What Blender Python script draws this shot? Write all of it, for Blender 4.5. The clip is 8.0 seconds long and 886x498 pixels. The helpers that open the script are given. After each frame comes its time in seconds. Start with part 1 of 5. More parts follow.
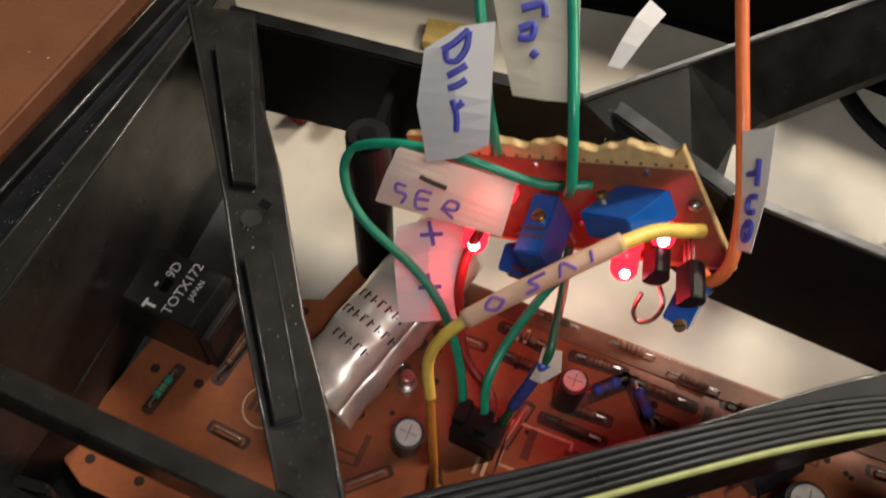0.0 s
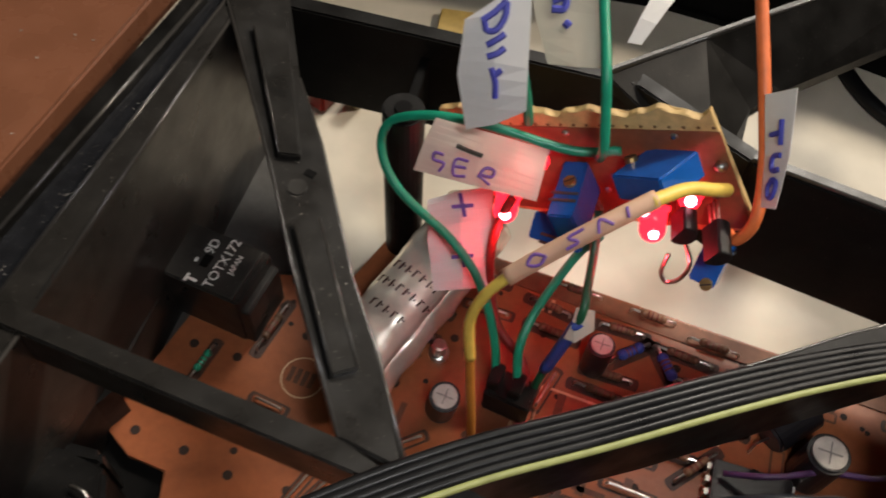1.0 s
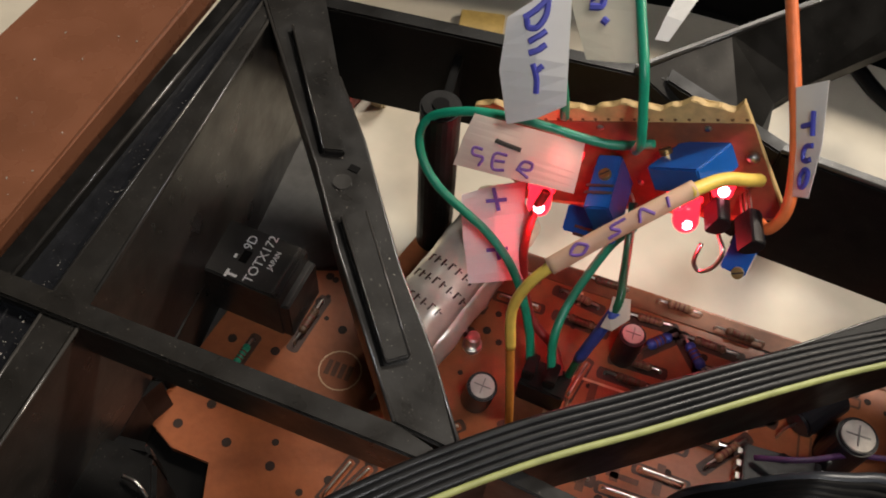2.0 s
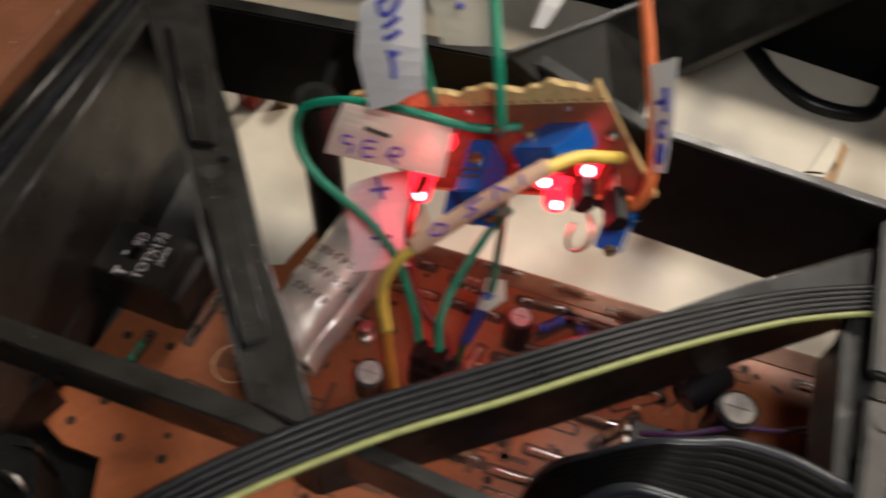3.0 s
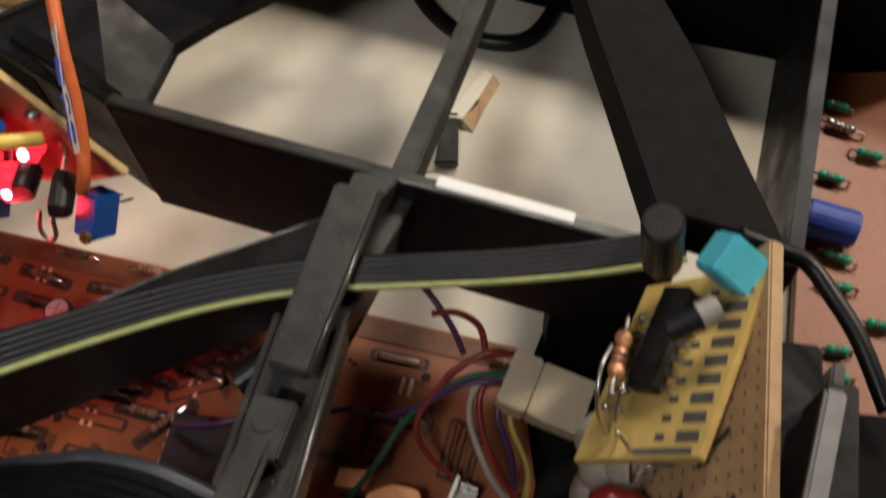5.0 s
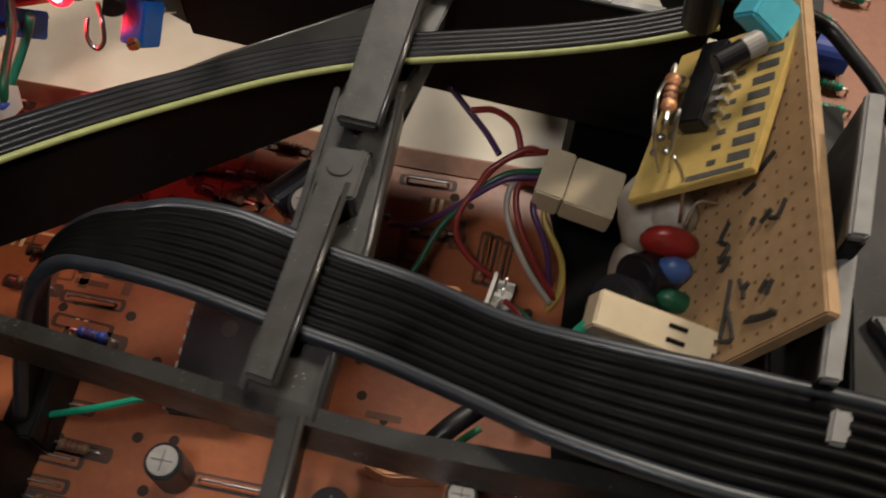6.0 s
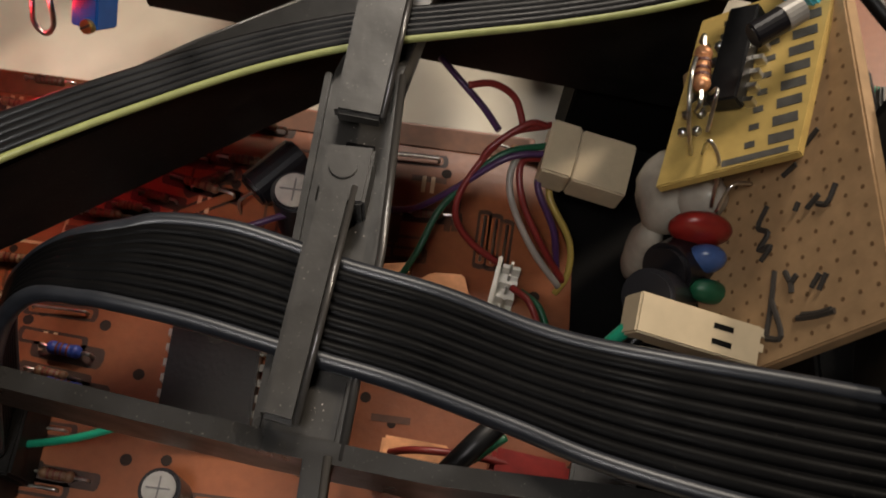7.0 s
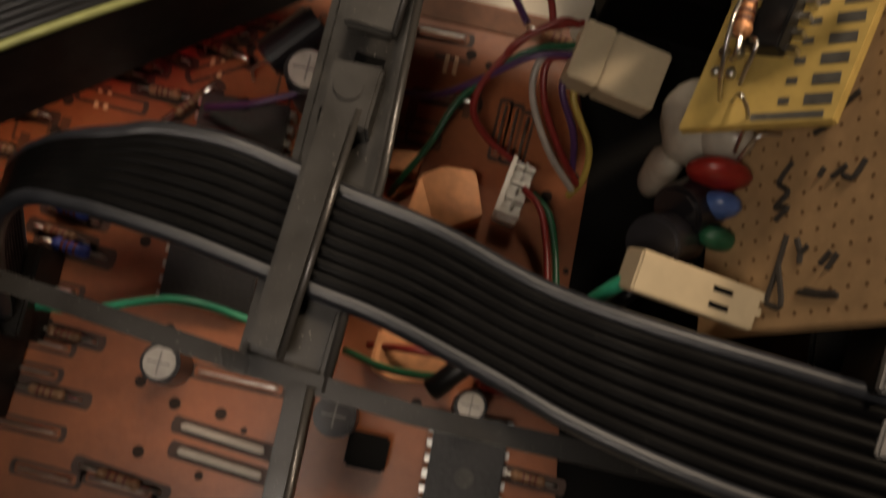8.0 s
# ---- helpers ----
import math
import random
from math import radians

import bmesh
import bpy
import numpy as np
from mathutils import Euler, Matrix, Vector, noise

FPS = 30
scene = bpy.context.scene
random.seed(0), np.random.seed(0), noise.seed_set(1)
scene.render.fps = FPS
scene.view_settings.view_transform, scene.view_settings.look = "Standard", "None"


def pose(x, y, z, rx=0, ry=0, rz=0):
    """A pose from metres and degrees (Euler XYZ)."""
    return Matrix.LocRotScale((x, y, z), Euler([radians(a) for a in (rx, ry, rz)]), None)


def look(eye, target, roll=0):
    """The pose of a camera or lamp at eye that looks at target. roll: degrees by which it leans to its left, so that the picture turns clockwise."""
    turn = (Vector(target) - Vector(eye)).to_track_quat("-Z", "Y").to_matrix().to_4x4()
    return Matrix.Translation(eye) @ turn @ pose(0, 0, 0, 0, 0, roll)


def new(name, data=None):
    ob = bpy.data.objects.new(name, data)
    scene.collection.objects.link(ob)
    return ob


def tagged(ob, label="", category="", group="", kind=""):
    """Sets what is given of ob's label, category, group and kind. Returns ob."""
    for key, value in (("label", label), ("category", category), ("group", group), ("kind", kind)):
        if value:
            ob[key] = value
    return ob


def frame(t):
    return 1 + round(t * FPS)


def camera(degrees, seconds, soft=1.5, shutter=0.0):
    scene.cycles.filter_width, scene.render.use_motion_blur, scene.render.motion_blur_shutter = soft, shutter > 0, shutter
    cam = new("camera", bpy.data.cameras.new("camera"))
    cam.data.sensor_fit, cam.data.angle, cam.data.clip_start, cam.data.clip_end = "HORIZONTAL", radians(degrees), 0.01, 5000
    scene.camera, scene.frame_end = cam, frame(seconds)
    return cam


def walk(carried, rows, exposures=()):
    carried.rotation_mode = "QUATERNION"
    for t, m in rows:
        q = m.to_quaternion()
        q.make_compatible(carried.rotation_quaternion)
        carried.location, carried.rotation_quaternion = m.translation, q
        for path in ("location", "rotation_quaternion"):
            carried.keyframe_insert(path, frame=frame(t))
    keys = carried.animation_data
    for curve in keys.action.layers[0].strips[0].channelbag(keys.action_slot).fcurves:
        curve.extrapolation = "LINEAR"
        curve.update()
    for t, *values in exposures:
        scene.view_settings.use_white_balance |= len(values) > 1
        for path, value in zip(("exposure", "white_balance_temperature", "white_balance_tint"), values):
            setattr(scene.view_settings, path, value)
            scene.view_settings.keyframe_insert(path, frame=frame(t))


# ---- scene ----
EXPOSURES = [(0.0, 0.14, 6250, 11), (1.7, 0.14, 6250, 11), (3.5, 0.0, 6200, 11), (4.7, -0.15, 6200, 11), (6.0, -0.12, 6350, 11), (7.0, -0.20, 6500, 12), (7.5, -0.32, 6700, 12), (8.0, -0.62, 7700, 16)]
cam = camera(51.7, 8.0, soft=1.8, shutter=0.9)
PATH = [
    (0, (0.10787, 0.11261, 0.18239), (0.07335, 0.62721, -0.67434), 4.60),
    (0.5, (0.10606, 0.1048, 0.18039), (0.07029, 0.63031, -0.66965), 4.14),
    (1, (0.09953, 0.10036, 0.1837), (0.08059, 0.62898, -0.66495), 5.05),
    (1.5, (0.0901, 0.09421, 0.18595), (0.08212, 0.6313, -0.65754), 5.80),
    (1.7, (0.09019, 0.09572, 0.18582), (0.07936, 0.62754, -0.66097), 5.38),
    (3, (0.11268, 0.09079, 0.1864), (0.11613, 0.63746, -0.65094), 4.57),
    (3.5, (0.14591, 0.11092, 0.18422), (0.12911, 0.61003, -0.68215), 0.82),
    (3.7, (0.15848, 0.11434, 0.18056), (0.14479, 0.61089, -0.68734), 0.84),
    (4, (0.16913, 0.11478, 0.18054), (0.16006, 0.60739, -0.68966), 0.43),
    (4.5, (0.20293, 0.11252, 0.17943), (0.17274, 0.6026, -0.69173), -2.65),
    (4.7, (0.21576, 0.11409, 0.17884), (0.1799, 0.5972, -0.69598), -3.90),
    (5.8, (0.20628, 0.07888, 0.16828), (0.22263, 0.56482, -0.70556), 0.02),
    (6, (0.19562, 0.07345, 0.16653), (0.23337, 0.55679, -0.70809), 1.67),
    (6.5, (0.1913, 0.0839, 0.16921), (0.27781, 0.5414, -0.71578), 4.85),
    (7, (0.18608, 0.08948, 0.15974), (0.28287, 0.49949, -0.74719), 6.57),
    (7.2, (0.19072, 0.09599, 0.16362), (0.27736, 0.47018, -0.75968), 6.91),
    (7.5, (0.18539, 0.10639, 0.16663), (0.26641, 0.40027, -0.78577), 10.54),
    (7.6, (0.18796, 0.10825, 0.16385), (0.24593, 0.37701, -0.79761), 8.70),
    (8, (0.19248, 0.10883, 0.16326), (0.23496, 0.29899, -0.81757), 11.21),
]
walk(cam, [(t, look(eye, target, roll)) for t, eye, target, roll in PATH], EXPOSURES)

# ---- world and lights ----
world = bpy.data.worlds.new("room")
scene.world = world
world.use_nodes = True
world.node_tree.nodes["Background"].inputs[0].default_value = (1.0, 0.80, 0.62, 1)
world.node_tree.nodes["Background"].inputs[1].default_value = 0.006


def area_lamp(name, eye, target, size, watts, colour, spread=180.0):
    data = bpy.data.lights.new(name, "AREA")
    data.shape, data.size, data.energy, data.color = "DISK", size, watts, colour
    data.spread = math.radians(spread)
    ob = new(name, data)
    ob.matrix_world = look(eye, target)
    return ob


# the torch over the bench, close above the open chassis
area_lamp("torch", (0.140, 0.062, 0.280), (0.160, 0.190, 0.03), 0.060, 0.098, (1.0, 0.965, 0.92), 100.0)
# the warm room lamp far on the right
area_lamp("room_lamp", (0.92, 0.52, 0.72), (0.18, 0.17, 0.03), 0.10, 7.0, (1.0, 0.85, 0.66))
# the ceiling lamp beyond the table
area_lamp("ceiling_lamp", (0.58, 1.25, 1.35), (0.18, 0.20, 0.03), 0.40, 20.0, (1.0, 0.90, 0.76))


def lamp_glow(place, watts):
    """The light that a lit red lamp throws on its surroundings."""
    data = bpy.data.lights.new("red_lamp_light", "POINT")
    data.energy, data.color, data.shadow_soft_size = watts, (1.0, 0.03, 0.05), 0.0016
    new("red_lamp_light", data).location = place


lamp_glow((0.1345, 0.1925, 0.0405), 0.0075)
lamp_glow((0.1072, 0.2010, 0.0290), 0.0035)
lamp_glow((0.1085, 0.2045, 0.0455), 0.0052)


# ---- materials ----
def material(name, colour, rough=0.5, metal=0.0, grain=0.0, scale=400.0, stain=0.0, stain_scale=30.0, bump=0.0,
             coat=0.0, dust=0.0, alpha=1.0, through_light=0.0, glow=None, glow_strength=0.0, spread=0.0, backlit=0.0, gloss=0.5):
    m = bpy.data.materials.new(name)
    m.use_nodes = True
    t = m.node_tree
    n, link = t.nodes, t.links.new
    b = n["Principled BSDF"]
    b.inputs["Roughness"].default_value = rough
    b.inputs["Metallic"].default_value = metal
    b.inputs["Specular IOR Level"].default_value = gloss
    b.inputs["Coat Weight"].default_value = coat
    b.inputs["Coat Roughness"].default_value = 0.15
    b.inputs["Alpha"].default_value = alpha
    b.inputs["Transmission Weight"].default_value = through_light
    if glow:
        b.inputs["Emission Color"].default_value = (*glow, 1)
        b.inputs["Emission Strength"].default_value = glow_strength
    co = n.new("ShaderNodeTexCoord")

    def noise_at(s, detail=4.0):
        k = n.new("ShaderNodeTexNoise")
        k.inputs["Scale"].default_value = s
        k.inputs["Detail"].default_value = detail
        link(co.outputs["Object"], k.inputs["Vector"])
        return k.outputs["Fac"]

    def ramp(fac, lo, hi, a, z):
        r = n.new("ShaderNodeMapRange")
        r.inputs["From Min"].default_value, r.inputs["From Max"].default_value = lo, hi
        r.inputs["To Min"].default_value, r.inputs["To Max"].default_value = a, z
        link(fac, r.inputs["Value"])
        return r.outputs["Result"]

    def mix(kind, fac, a, z):
        k = n.new("ShaderNodeMix")
        k.data_type, k.blend_type = "RGBA", kind
        for value, slot in ((fac, 0), (a, 6), (z, 7)):
            if isinstance(value, (int, float)):
                k.inputs[slot].default_value = value
            elif isinstance(value, tuple):
                k.inputs[slot].default_value = (*value, 1)
            else:
                link(value, k.inputs[slot])
        return k.outputs[2]

    out = colour
    if grain:
        out = mix("MULTIPLY", 1.0, out, mix("MIX", ramp(noise_at(scale), 0.3, 0.7, 0, 1), (1 - grain,) * 3, (1 + grain,) * 3))
    if stain:
        out = mix("MIX", ramp(noise_at(stain_scale, 6.0), 0.42, 0.75, 0, stain), out, tuple(c * 0.35 for c in colour))
    if spread:
        info = n.new("ShaderNodeObjectInfo")
        out = mix("MULTIPLY", 1.0, out, mix("MIX", info.outputs["Random"], (1 - spread,) * 3, (1 + spread,) * 3))
    if dust:
        out = mix("MIX", ramp(noise_at(2300.0, 2.0), 0.69, 0.76, 0, dust), out, (0.42, 0.38, 0.33))
        link(ramp(noise_at(120.0, 5.0), 0.3, 0.7, rough * 0.75, min(1.0, rough * 1.35)), b.inputs["Roughness"])
    if not isinstance(out, tuple):
        link(out, b.inputs["Base Color"])
    else:
        b.inputs["Base Color"].default_value = (*out, 1)
    if bump:
        k = n.new("ShaderNodeBump")
        k.inputs["Strength"].default_value = bump
        k.inputs["Distance"].default_value = 0.0003
        link(noise_at(scale * 1.3), k.inputs["Height"])
        link(k.outputs["Normal"], b.inputs["Normal"])
    if backlit:
        thin, blend = n.new("ShaderNodeBsdfTranslucent"), n.new("ShaderNodeMixShader")
        thin.inputs[0].default_value = (*colour, 1)
        blend.inputs[0].default_value = backlit
        link(b.outputs[0], blend.inputs[1])
        link(thin.outputs[0], blend.inputs[2])
        link(blend.outputs[0], n["Material Output"].inputs[0])
    return m


# Frame plastic in tones: the light and shade on each rib is coloured in.
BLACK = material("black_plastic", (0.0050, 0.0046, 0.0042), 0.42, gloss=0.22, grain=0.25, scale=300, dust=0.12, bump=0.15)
DARKRIB = material("dark_tone_plastic", (0.017, 0.0155, 0.0138), 0.33, gloss=0.42, grain=0.25, scale=260, dust=0.3, stain=0.3, stain_scale=45, bump=0.2)
GREYBLACK = material("light_tone_dusty_plastic", (0.034, 0.0315, 0.0285), 0.36, gloss=0.45, grain=0.25, scale=260, dust=0.35, stain=0.3, stain_scale=45, bump=0.2)
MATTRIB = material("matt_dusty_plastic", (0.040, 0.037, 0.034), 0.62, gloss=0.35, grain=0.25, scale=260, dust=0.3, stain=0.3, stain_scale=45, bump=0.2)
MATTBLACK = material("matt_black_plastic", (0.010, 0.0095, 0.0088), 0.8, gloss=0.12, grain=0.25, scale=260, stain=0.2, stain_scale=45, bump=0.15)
GLOSSY = material("glossy_black", (0.012, 0.0125, 0.0145), 0.2, grain=0.25, dust=0.35, bump=0.1)
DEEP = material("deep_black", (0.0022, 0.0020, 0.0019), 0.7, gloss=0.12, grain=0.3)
VENEER = material("brown_panel", (0.19, 0.076, 0.040), 0.26, grain=0.14, scale=60, stain=0.25, stain_scale=25, dust=0.22, bump=0.1)
TABLE = material("table_top", (0.58, 0.525, 0.425), 0.55, grain=0.05, scale=140, stain=0.10, stain_scale=16, bump=0.1)
FLOORPLATE = material("grey_plate", (0.055, 0.053, 0.05), 0.5, grain=0.15, stain=0.35, stain_scale=30, bump=0.1)
BOARD = material("brown_circuit_board", (0.27, 0.083, 0.030), 0.40, grain=0.10, scale=500, stain=0.30, stain_scale=38, bump=0.2)
BOARD_EDGE = material("bare_board_edge", (0.16, 0.06, 0.025), 0.6, grain=0.2, stain=0.3)
TRACK = material("dark_print", (0.10, 0.036, 0.016), 0.5, grain=0.3)
PERFHOLE = material("board_perforation", (0.16, 0.085, 0.035), 0.8)
HOLE = material("board_hole", (0.02, 0.009, 0.005), 0.8)
PRINT = material("pale_print", (0.62, 0.42, 0.26), 0.6, grain=0.2)
TAN = material("tan_perforated_board", (0.42, 0.26, 0.13), 0.6, grain=0.12, scale=350, stain=0.25, stain_scale=60, bump=0.25)
CREAMBOARD = material("cream_perforated_board", (0.58, 0.40, 0.17), 0.6, grain=0.18, scale=500, stain=0.3, stain_scale=90, bump=0.4)
YELLOWBOARD = material("yellow_board", (0.52, 0.36, 0.11), 0.45, grain=0.12, stain=0.2, stain_scale=80)
COPPERPAD = material("tinned_pad", (0.10, 0.095, 0.085), 0.5, metal=0.4, grain=0.3)
INK = material("black_ink", (0.035, 0.028, 0.022), 0.7)
BLUEINK = material("blue_marker_ink", (0.055, 0.06, 0.38), 0.6)
PURPLEINK = material("violet_marker_ink", (0.16, 0.07, 0.32), 0.6)
TRIMBLUE = material("blue_trimmer_body", (0.008, 0.085, 0.36), 0.22, grain=0.1, stain=0.15)
BRASS = material("brass_screw", (0.55, 0.40, 0.16), 0.35, metal=1.0, grain=0.2)
TIN = material("tinned_wire", (0.62, 0.60, 0.56), 0.3, metal=1.0, grain=0.2)
SOLDER = material("solder", (0.55, 0.54, 0.52), 0.28, metal=1.0, grain=0.3, bump=0.3)
FOIL = material("silver_foil_sleeve", (0.86, 0.80, 0.70), 0.30, metal=0.62, grain=0.25, scale=120, bump=0.6, coat=0.5)
CREAM = material("cream_nylon", (0.55, 0.445, 0.295), 0.45, grain=0.06, stain=0.2, stain_scale=60)
WHITENYLON = material("white_nylon", (0.78, 0.74, 0.66), 0.45, grain=0.05)
CARD = material("white_card", (0.72, 0.66, 0.54), 0.7, grain=0.04, stain=0.08)
TAPE = material("paper_tape", (0.72, 0.66, 0.58), 0.55, grain=0.05, scale=200, stain=0.08, bump=0.15, alpha=0.94, backlit=0.45)
PEACHTAPE = material("peach_paper_sleeve", (0.74, 0.50, 0.34), 0.5, grain=0.06, scale=200, stain=0.1, bump=0.15, backlit=0.3)
CLEARTAPE = material("frosted_tape", (0.66, 0.64, 0.54), 0.45, grain=0.05, alpha=0.72, bump=0.2, backlit=0.4)
GREENWIRE = material("green_insulation", (0.012, 0.27, 0.155), 0.38, grain=0.12, stain=0.15)
DARKGREEN = material("dark_green_insulation", (0.01, 0.085, 0.04), 0.4, grain=0.12)
YELLOWWIRE = material("yellow_insulation", (0.78, 0.55, 0.10), 0.4, grain=0.1)
OCHREWIRE = material("ochre_insulation", (0.45, 0.17, 0.025), 0.45, grain=0.15)
ORANGEWIRE = material("orange_insulation", (0.72, 0.17, 0.05), 0.4, grain=0.12, stain=0.15)
REDWIRE = material("red_insulation", (0.20, 0.022, 0.018), 0.4, grain=0.12)
PURPLEWIRE = material("purple_insulation", (0.065, 0.025, 0.085), 0.4, grain=0.12)
EDGE = material("highlight_edge_gloss", (0.040, 0.037, 0.034), 0.28, gloss=0.6, coat=0.2)
DARKPRINT = material("dark_component_print", (0.045, 0.019, 0.011), 0.55, grain=0.3)
DUST = material("dust_flecks", (0.46, 0.42, 0.37), 0.9, spread=0.2)
# Dulled white and yellow for the loom; the white also on the metal bars.
LOOMWHITE = material("dull_white_insulation", (0.34, 0.30, 0.26), 0.4, grain=0.1)
LOOMYELLOW = material("dull_yellow_insulation", (0.38, 0.27, 0.06), 0.4, grain=0.1)
CABLE = material("black_pvc_cable", (0.006, 0.006, 0.0066), 0.36, gloss=0.32, grain=0.25, scale=150, dust=0.08, bump=0.2)
CABLEDULL = material("dull_black_cable", (0.0032, 0.0031, 0.0032), 0.42, gloss=0.055, grain=0.3, scale=150, dust=0.05, bump=0.25)
CABLEBLUE = material("blue_grey_conductor", (0.018, 0.020, 0.025), 0.36, grain=0.2)
CABLEYELLOW = material("yellow_green_conductor", (0.31, 0.33, 0.12), 0.4, grain=0.15, stain=0.2, stain_scale=90)
CAPBLACK = material("capacitor_sleeve", (0.009, 0.008, 0.010), 0.35, grain=0.2)
CAPTOP = material("capacitor_top", (0.40, 0.375, 0.34), 0.38, metal=0.3, grain=0.15, bump=0.2)
CHIP = material("chip_epoxy", (0.010, 0.0098, 0.0105), 0.45, grain=0.2, scale=800, bump=0.3)
LIGHTBLUE = material("light_blue_box", (0.10, 0.50, 0.62), 0.4, grain=0.08)
RESISTOR = material("resistor_body", (0.17, 0.09, 0.048), 0.5, grain=0.2, spread=0.5)
BLUERES = material("blue_resistor_body", (0.03, 0.06, 0.30), 0.45, grain=0.2)
BAND = material("resistor_band", (0.12, 0.03, 0.02), 0.5)
REDDISC = material("red_disc", (0.25, 0.018, 0.014), 0.3, grain=0.2)
BLUEDISC = material("blue_disc", (0.06, 0.12, 0.32), 0.3, grain=0.2)
GLUE = material("hot_glue", (0.40, 0.36, 0.30), 0.25, grain=0.1, bump=0.3)
COPPER = material("copper_shield", (0.70, 0.33, 0.16), 0.42, metal=0.55, grain=0.2, stain=0.2, stain_scale=70)
LEDDIM = material("red_led_body", (0.55, 0.01, 0.015), 0.2, glow=(1.0, 0.015, 0.03), glow_strength=2.6)
LEDCORE = material("led_core", (1.0, 0.5, 0.5), 0.3, glow=(1.0, 0.30, 0.35), glow_strength=14.0)
COPPERFACE = material("lamp_reddened_copper", (0.21, 0.075, 0.036), 0.45, grain=0.2, stain=0.3, stain_scale=120)
GREYTOOTH = material("light_grey_plastic", (0.16, 0.155, 0.15), 0.45, grain=0.15)
WHITEINK = material("white_print", (0.72, 0.72, 0.70), 0.6)
WHITETAPE = material("white_tape", (0.80, 0.79, 0.76), 0.5, grain=0.04, stain=0.06)
WHITEPAPER = material("white_paper", (0.78, 0.77, 0.76), 0.6, grain=0.04, scale=150, stain=0.06, bump=0.2, backlit=0.3)


# ---- builders ----
def V(*p):
    return Vector(p)


def thing(name, at, label, category, group="", kind=""):
    ob = new(name)
    ob.empty_display_size = 0.003
    ob.location = at
    return tagged(ob, label, category, group, kind)


def part(name, bm, mat, parent=None, label="", smooth=False):
    """One mesh object; its mesh lies in world coordinates and stays there under its parent."""
    bmesh.ops.recalc_face_normals(bm, faces=bm.faces)
    me = bpy.data.meshes.new(name)
    bm.to_mesh(me)
    bm.free()
    me.materials.append(mat)
    if smooth:
        for p in me.polygons:
            p.use_smooth = True
    ob = new(name, me)
    if parent:
        ob.parent = parent
        spot, up = Vector(parent.location), parent
        while up.parent:
            up = up.parent
            spot = spot + Vector(up.location) if up.type == "EMPTY" else spot
        root = parent
        while root.parent:
            root = root.parent
        ob.matrix_parent_inverse = Matrix.Translation(-Vector(root.location)) if parent is root else Matrix.Identity(4)
    if label:
        ob["label"] = label
    return ob


def solo(name, bm, mat, label, category, group="", kind="", smooth=False):
    return tagged(part(name, bm, mat, None, "", smooth), label, category, group, kind)


def bevelled(bm, width, segments=2):
    if width > 0:
        bmesh.ops.bevel(bm, geom=list(bm.edges), offset=width, segments=segments, affect="EDGES", clamp_overlap=True)
    return bm


def slab(poly, z0, z1, bevel=0.0004):
    """A plate with a polygon outline; z0 and z1 may be numbers or lists."""
    bm = bmesh.new()
    k = len(poly)
    zs0 = [z0] * k if isinstance(z0, (int, float)) else z0
    zs1 = [z1] * k if isinstance(z1, (int, float)) else z1
    lo = [bm.verts.new((x, y, z)) for (x, y), z in zip(poly, zs0)]
    hi = [bm.verts.new((x, y, z)) for (x, y), z in zip(poly, zs1)]
    bm.faces.new(hi)
    bm.faces.new(list(reversed(lo)))
    for i in range(k):
        bm.faces.new((lo[i], lo[(i + 1) % k], hi[(i + 1) % k], hi[i]))
    return bevelled(bm, bevel)


def strip(a, b, wa, wb, z0, z1, bevel=0.0004):
    """A bar from a to b in plan; wa and wb are its widths to the left and right of the line."""
    d = (Vector(b) - Vector(a)).normalized()
    n = Vector((-d.y, d.x))
    return slab([Vector(a) + n * wa, Vector(a) - n * wb, Vector(b) - n * wb, Vector(b) + n * wa], z0, z1, bevel)


def box(m, sx, sy, sz, bevel=0.0002):
    """A box of that size standing on the origin of the pose m."""
    bm = bmesh.new()
    bmesh.ops.create_cube(bm, size=1.0)
    bmesh.ops.transform(bm, matrix=m @ Matrix.Translation((0, 0, sz / 2)) @ Matrix.Diagonal((sx, sy, sz, 1)), verts=bm.verts)
    return bevelled(bm, bevel)


def rod(a, b, r0, r1=None, sides=16, bevel=0.0):
    a, b = Vector(a), Vector(b)
    bm = bmesh.new()
    m = Matrix.Translation((a + b) / 2) @ (b - a).to_track_quat("Z", "Y").to_matrix().to_4x4()
    bmesh.ops.create_cone(bm, cap_ends=True, segments=sides, radius1=r0, radius2=r0 if r1 is None else r1, depth=(b - a).length, matrix=m)
    if bevel:
        bmesh.ops.bevel(bm, geom=[e for e in bm.edges if len(e.link_faces) == 2 and any(len(f.verts) > 4 for f in e.link_faces)],
                        offset=bevel, segments=2, affect="EDGES")
    return bm


def ball(centre, rx, ry=None, rz=None, m=None, sides=14):
    bm = bmesh.new()
    bmesh.ops.create_uvsphere(bm, u_segments=sides, v_segments=max(6, sides // 2), radius=1.0)
    s = Matrix.Diagonal((rx, ry or rx, rz or rx, 1))
    bmesh.ops.transform(bm, matrix=Matrix.Translation(centre) @ (m or Matrix.Identity(4)) @ s, verts=bm.verts)
    return bm


def curve_points(points, per=8):
    p = [Vector(q) for q in points]
    p = [p[0] * 2 - p[1]] + p + [p[-1] * 2 - p[-2]]
    out = []
    for i in range(1, len(p) - 2):
        a, b, c, d = p[i - 1:i + 3]
        for k in range(per):
            t = k / per
            out.append(0.5 * (2 * b + (c - a) * t + (2 * a - 5 * b + 4 * c - d) * t * t + (3 * b - a - 3 * c + d) * t ** 3))
    return out + [p[-2]]


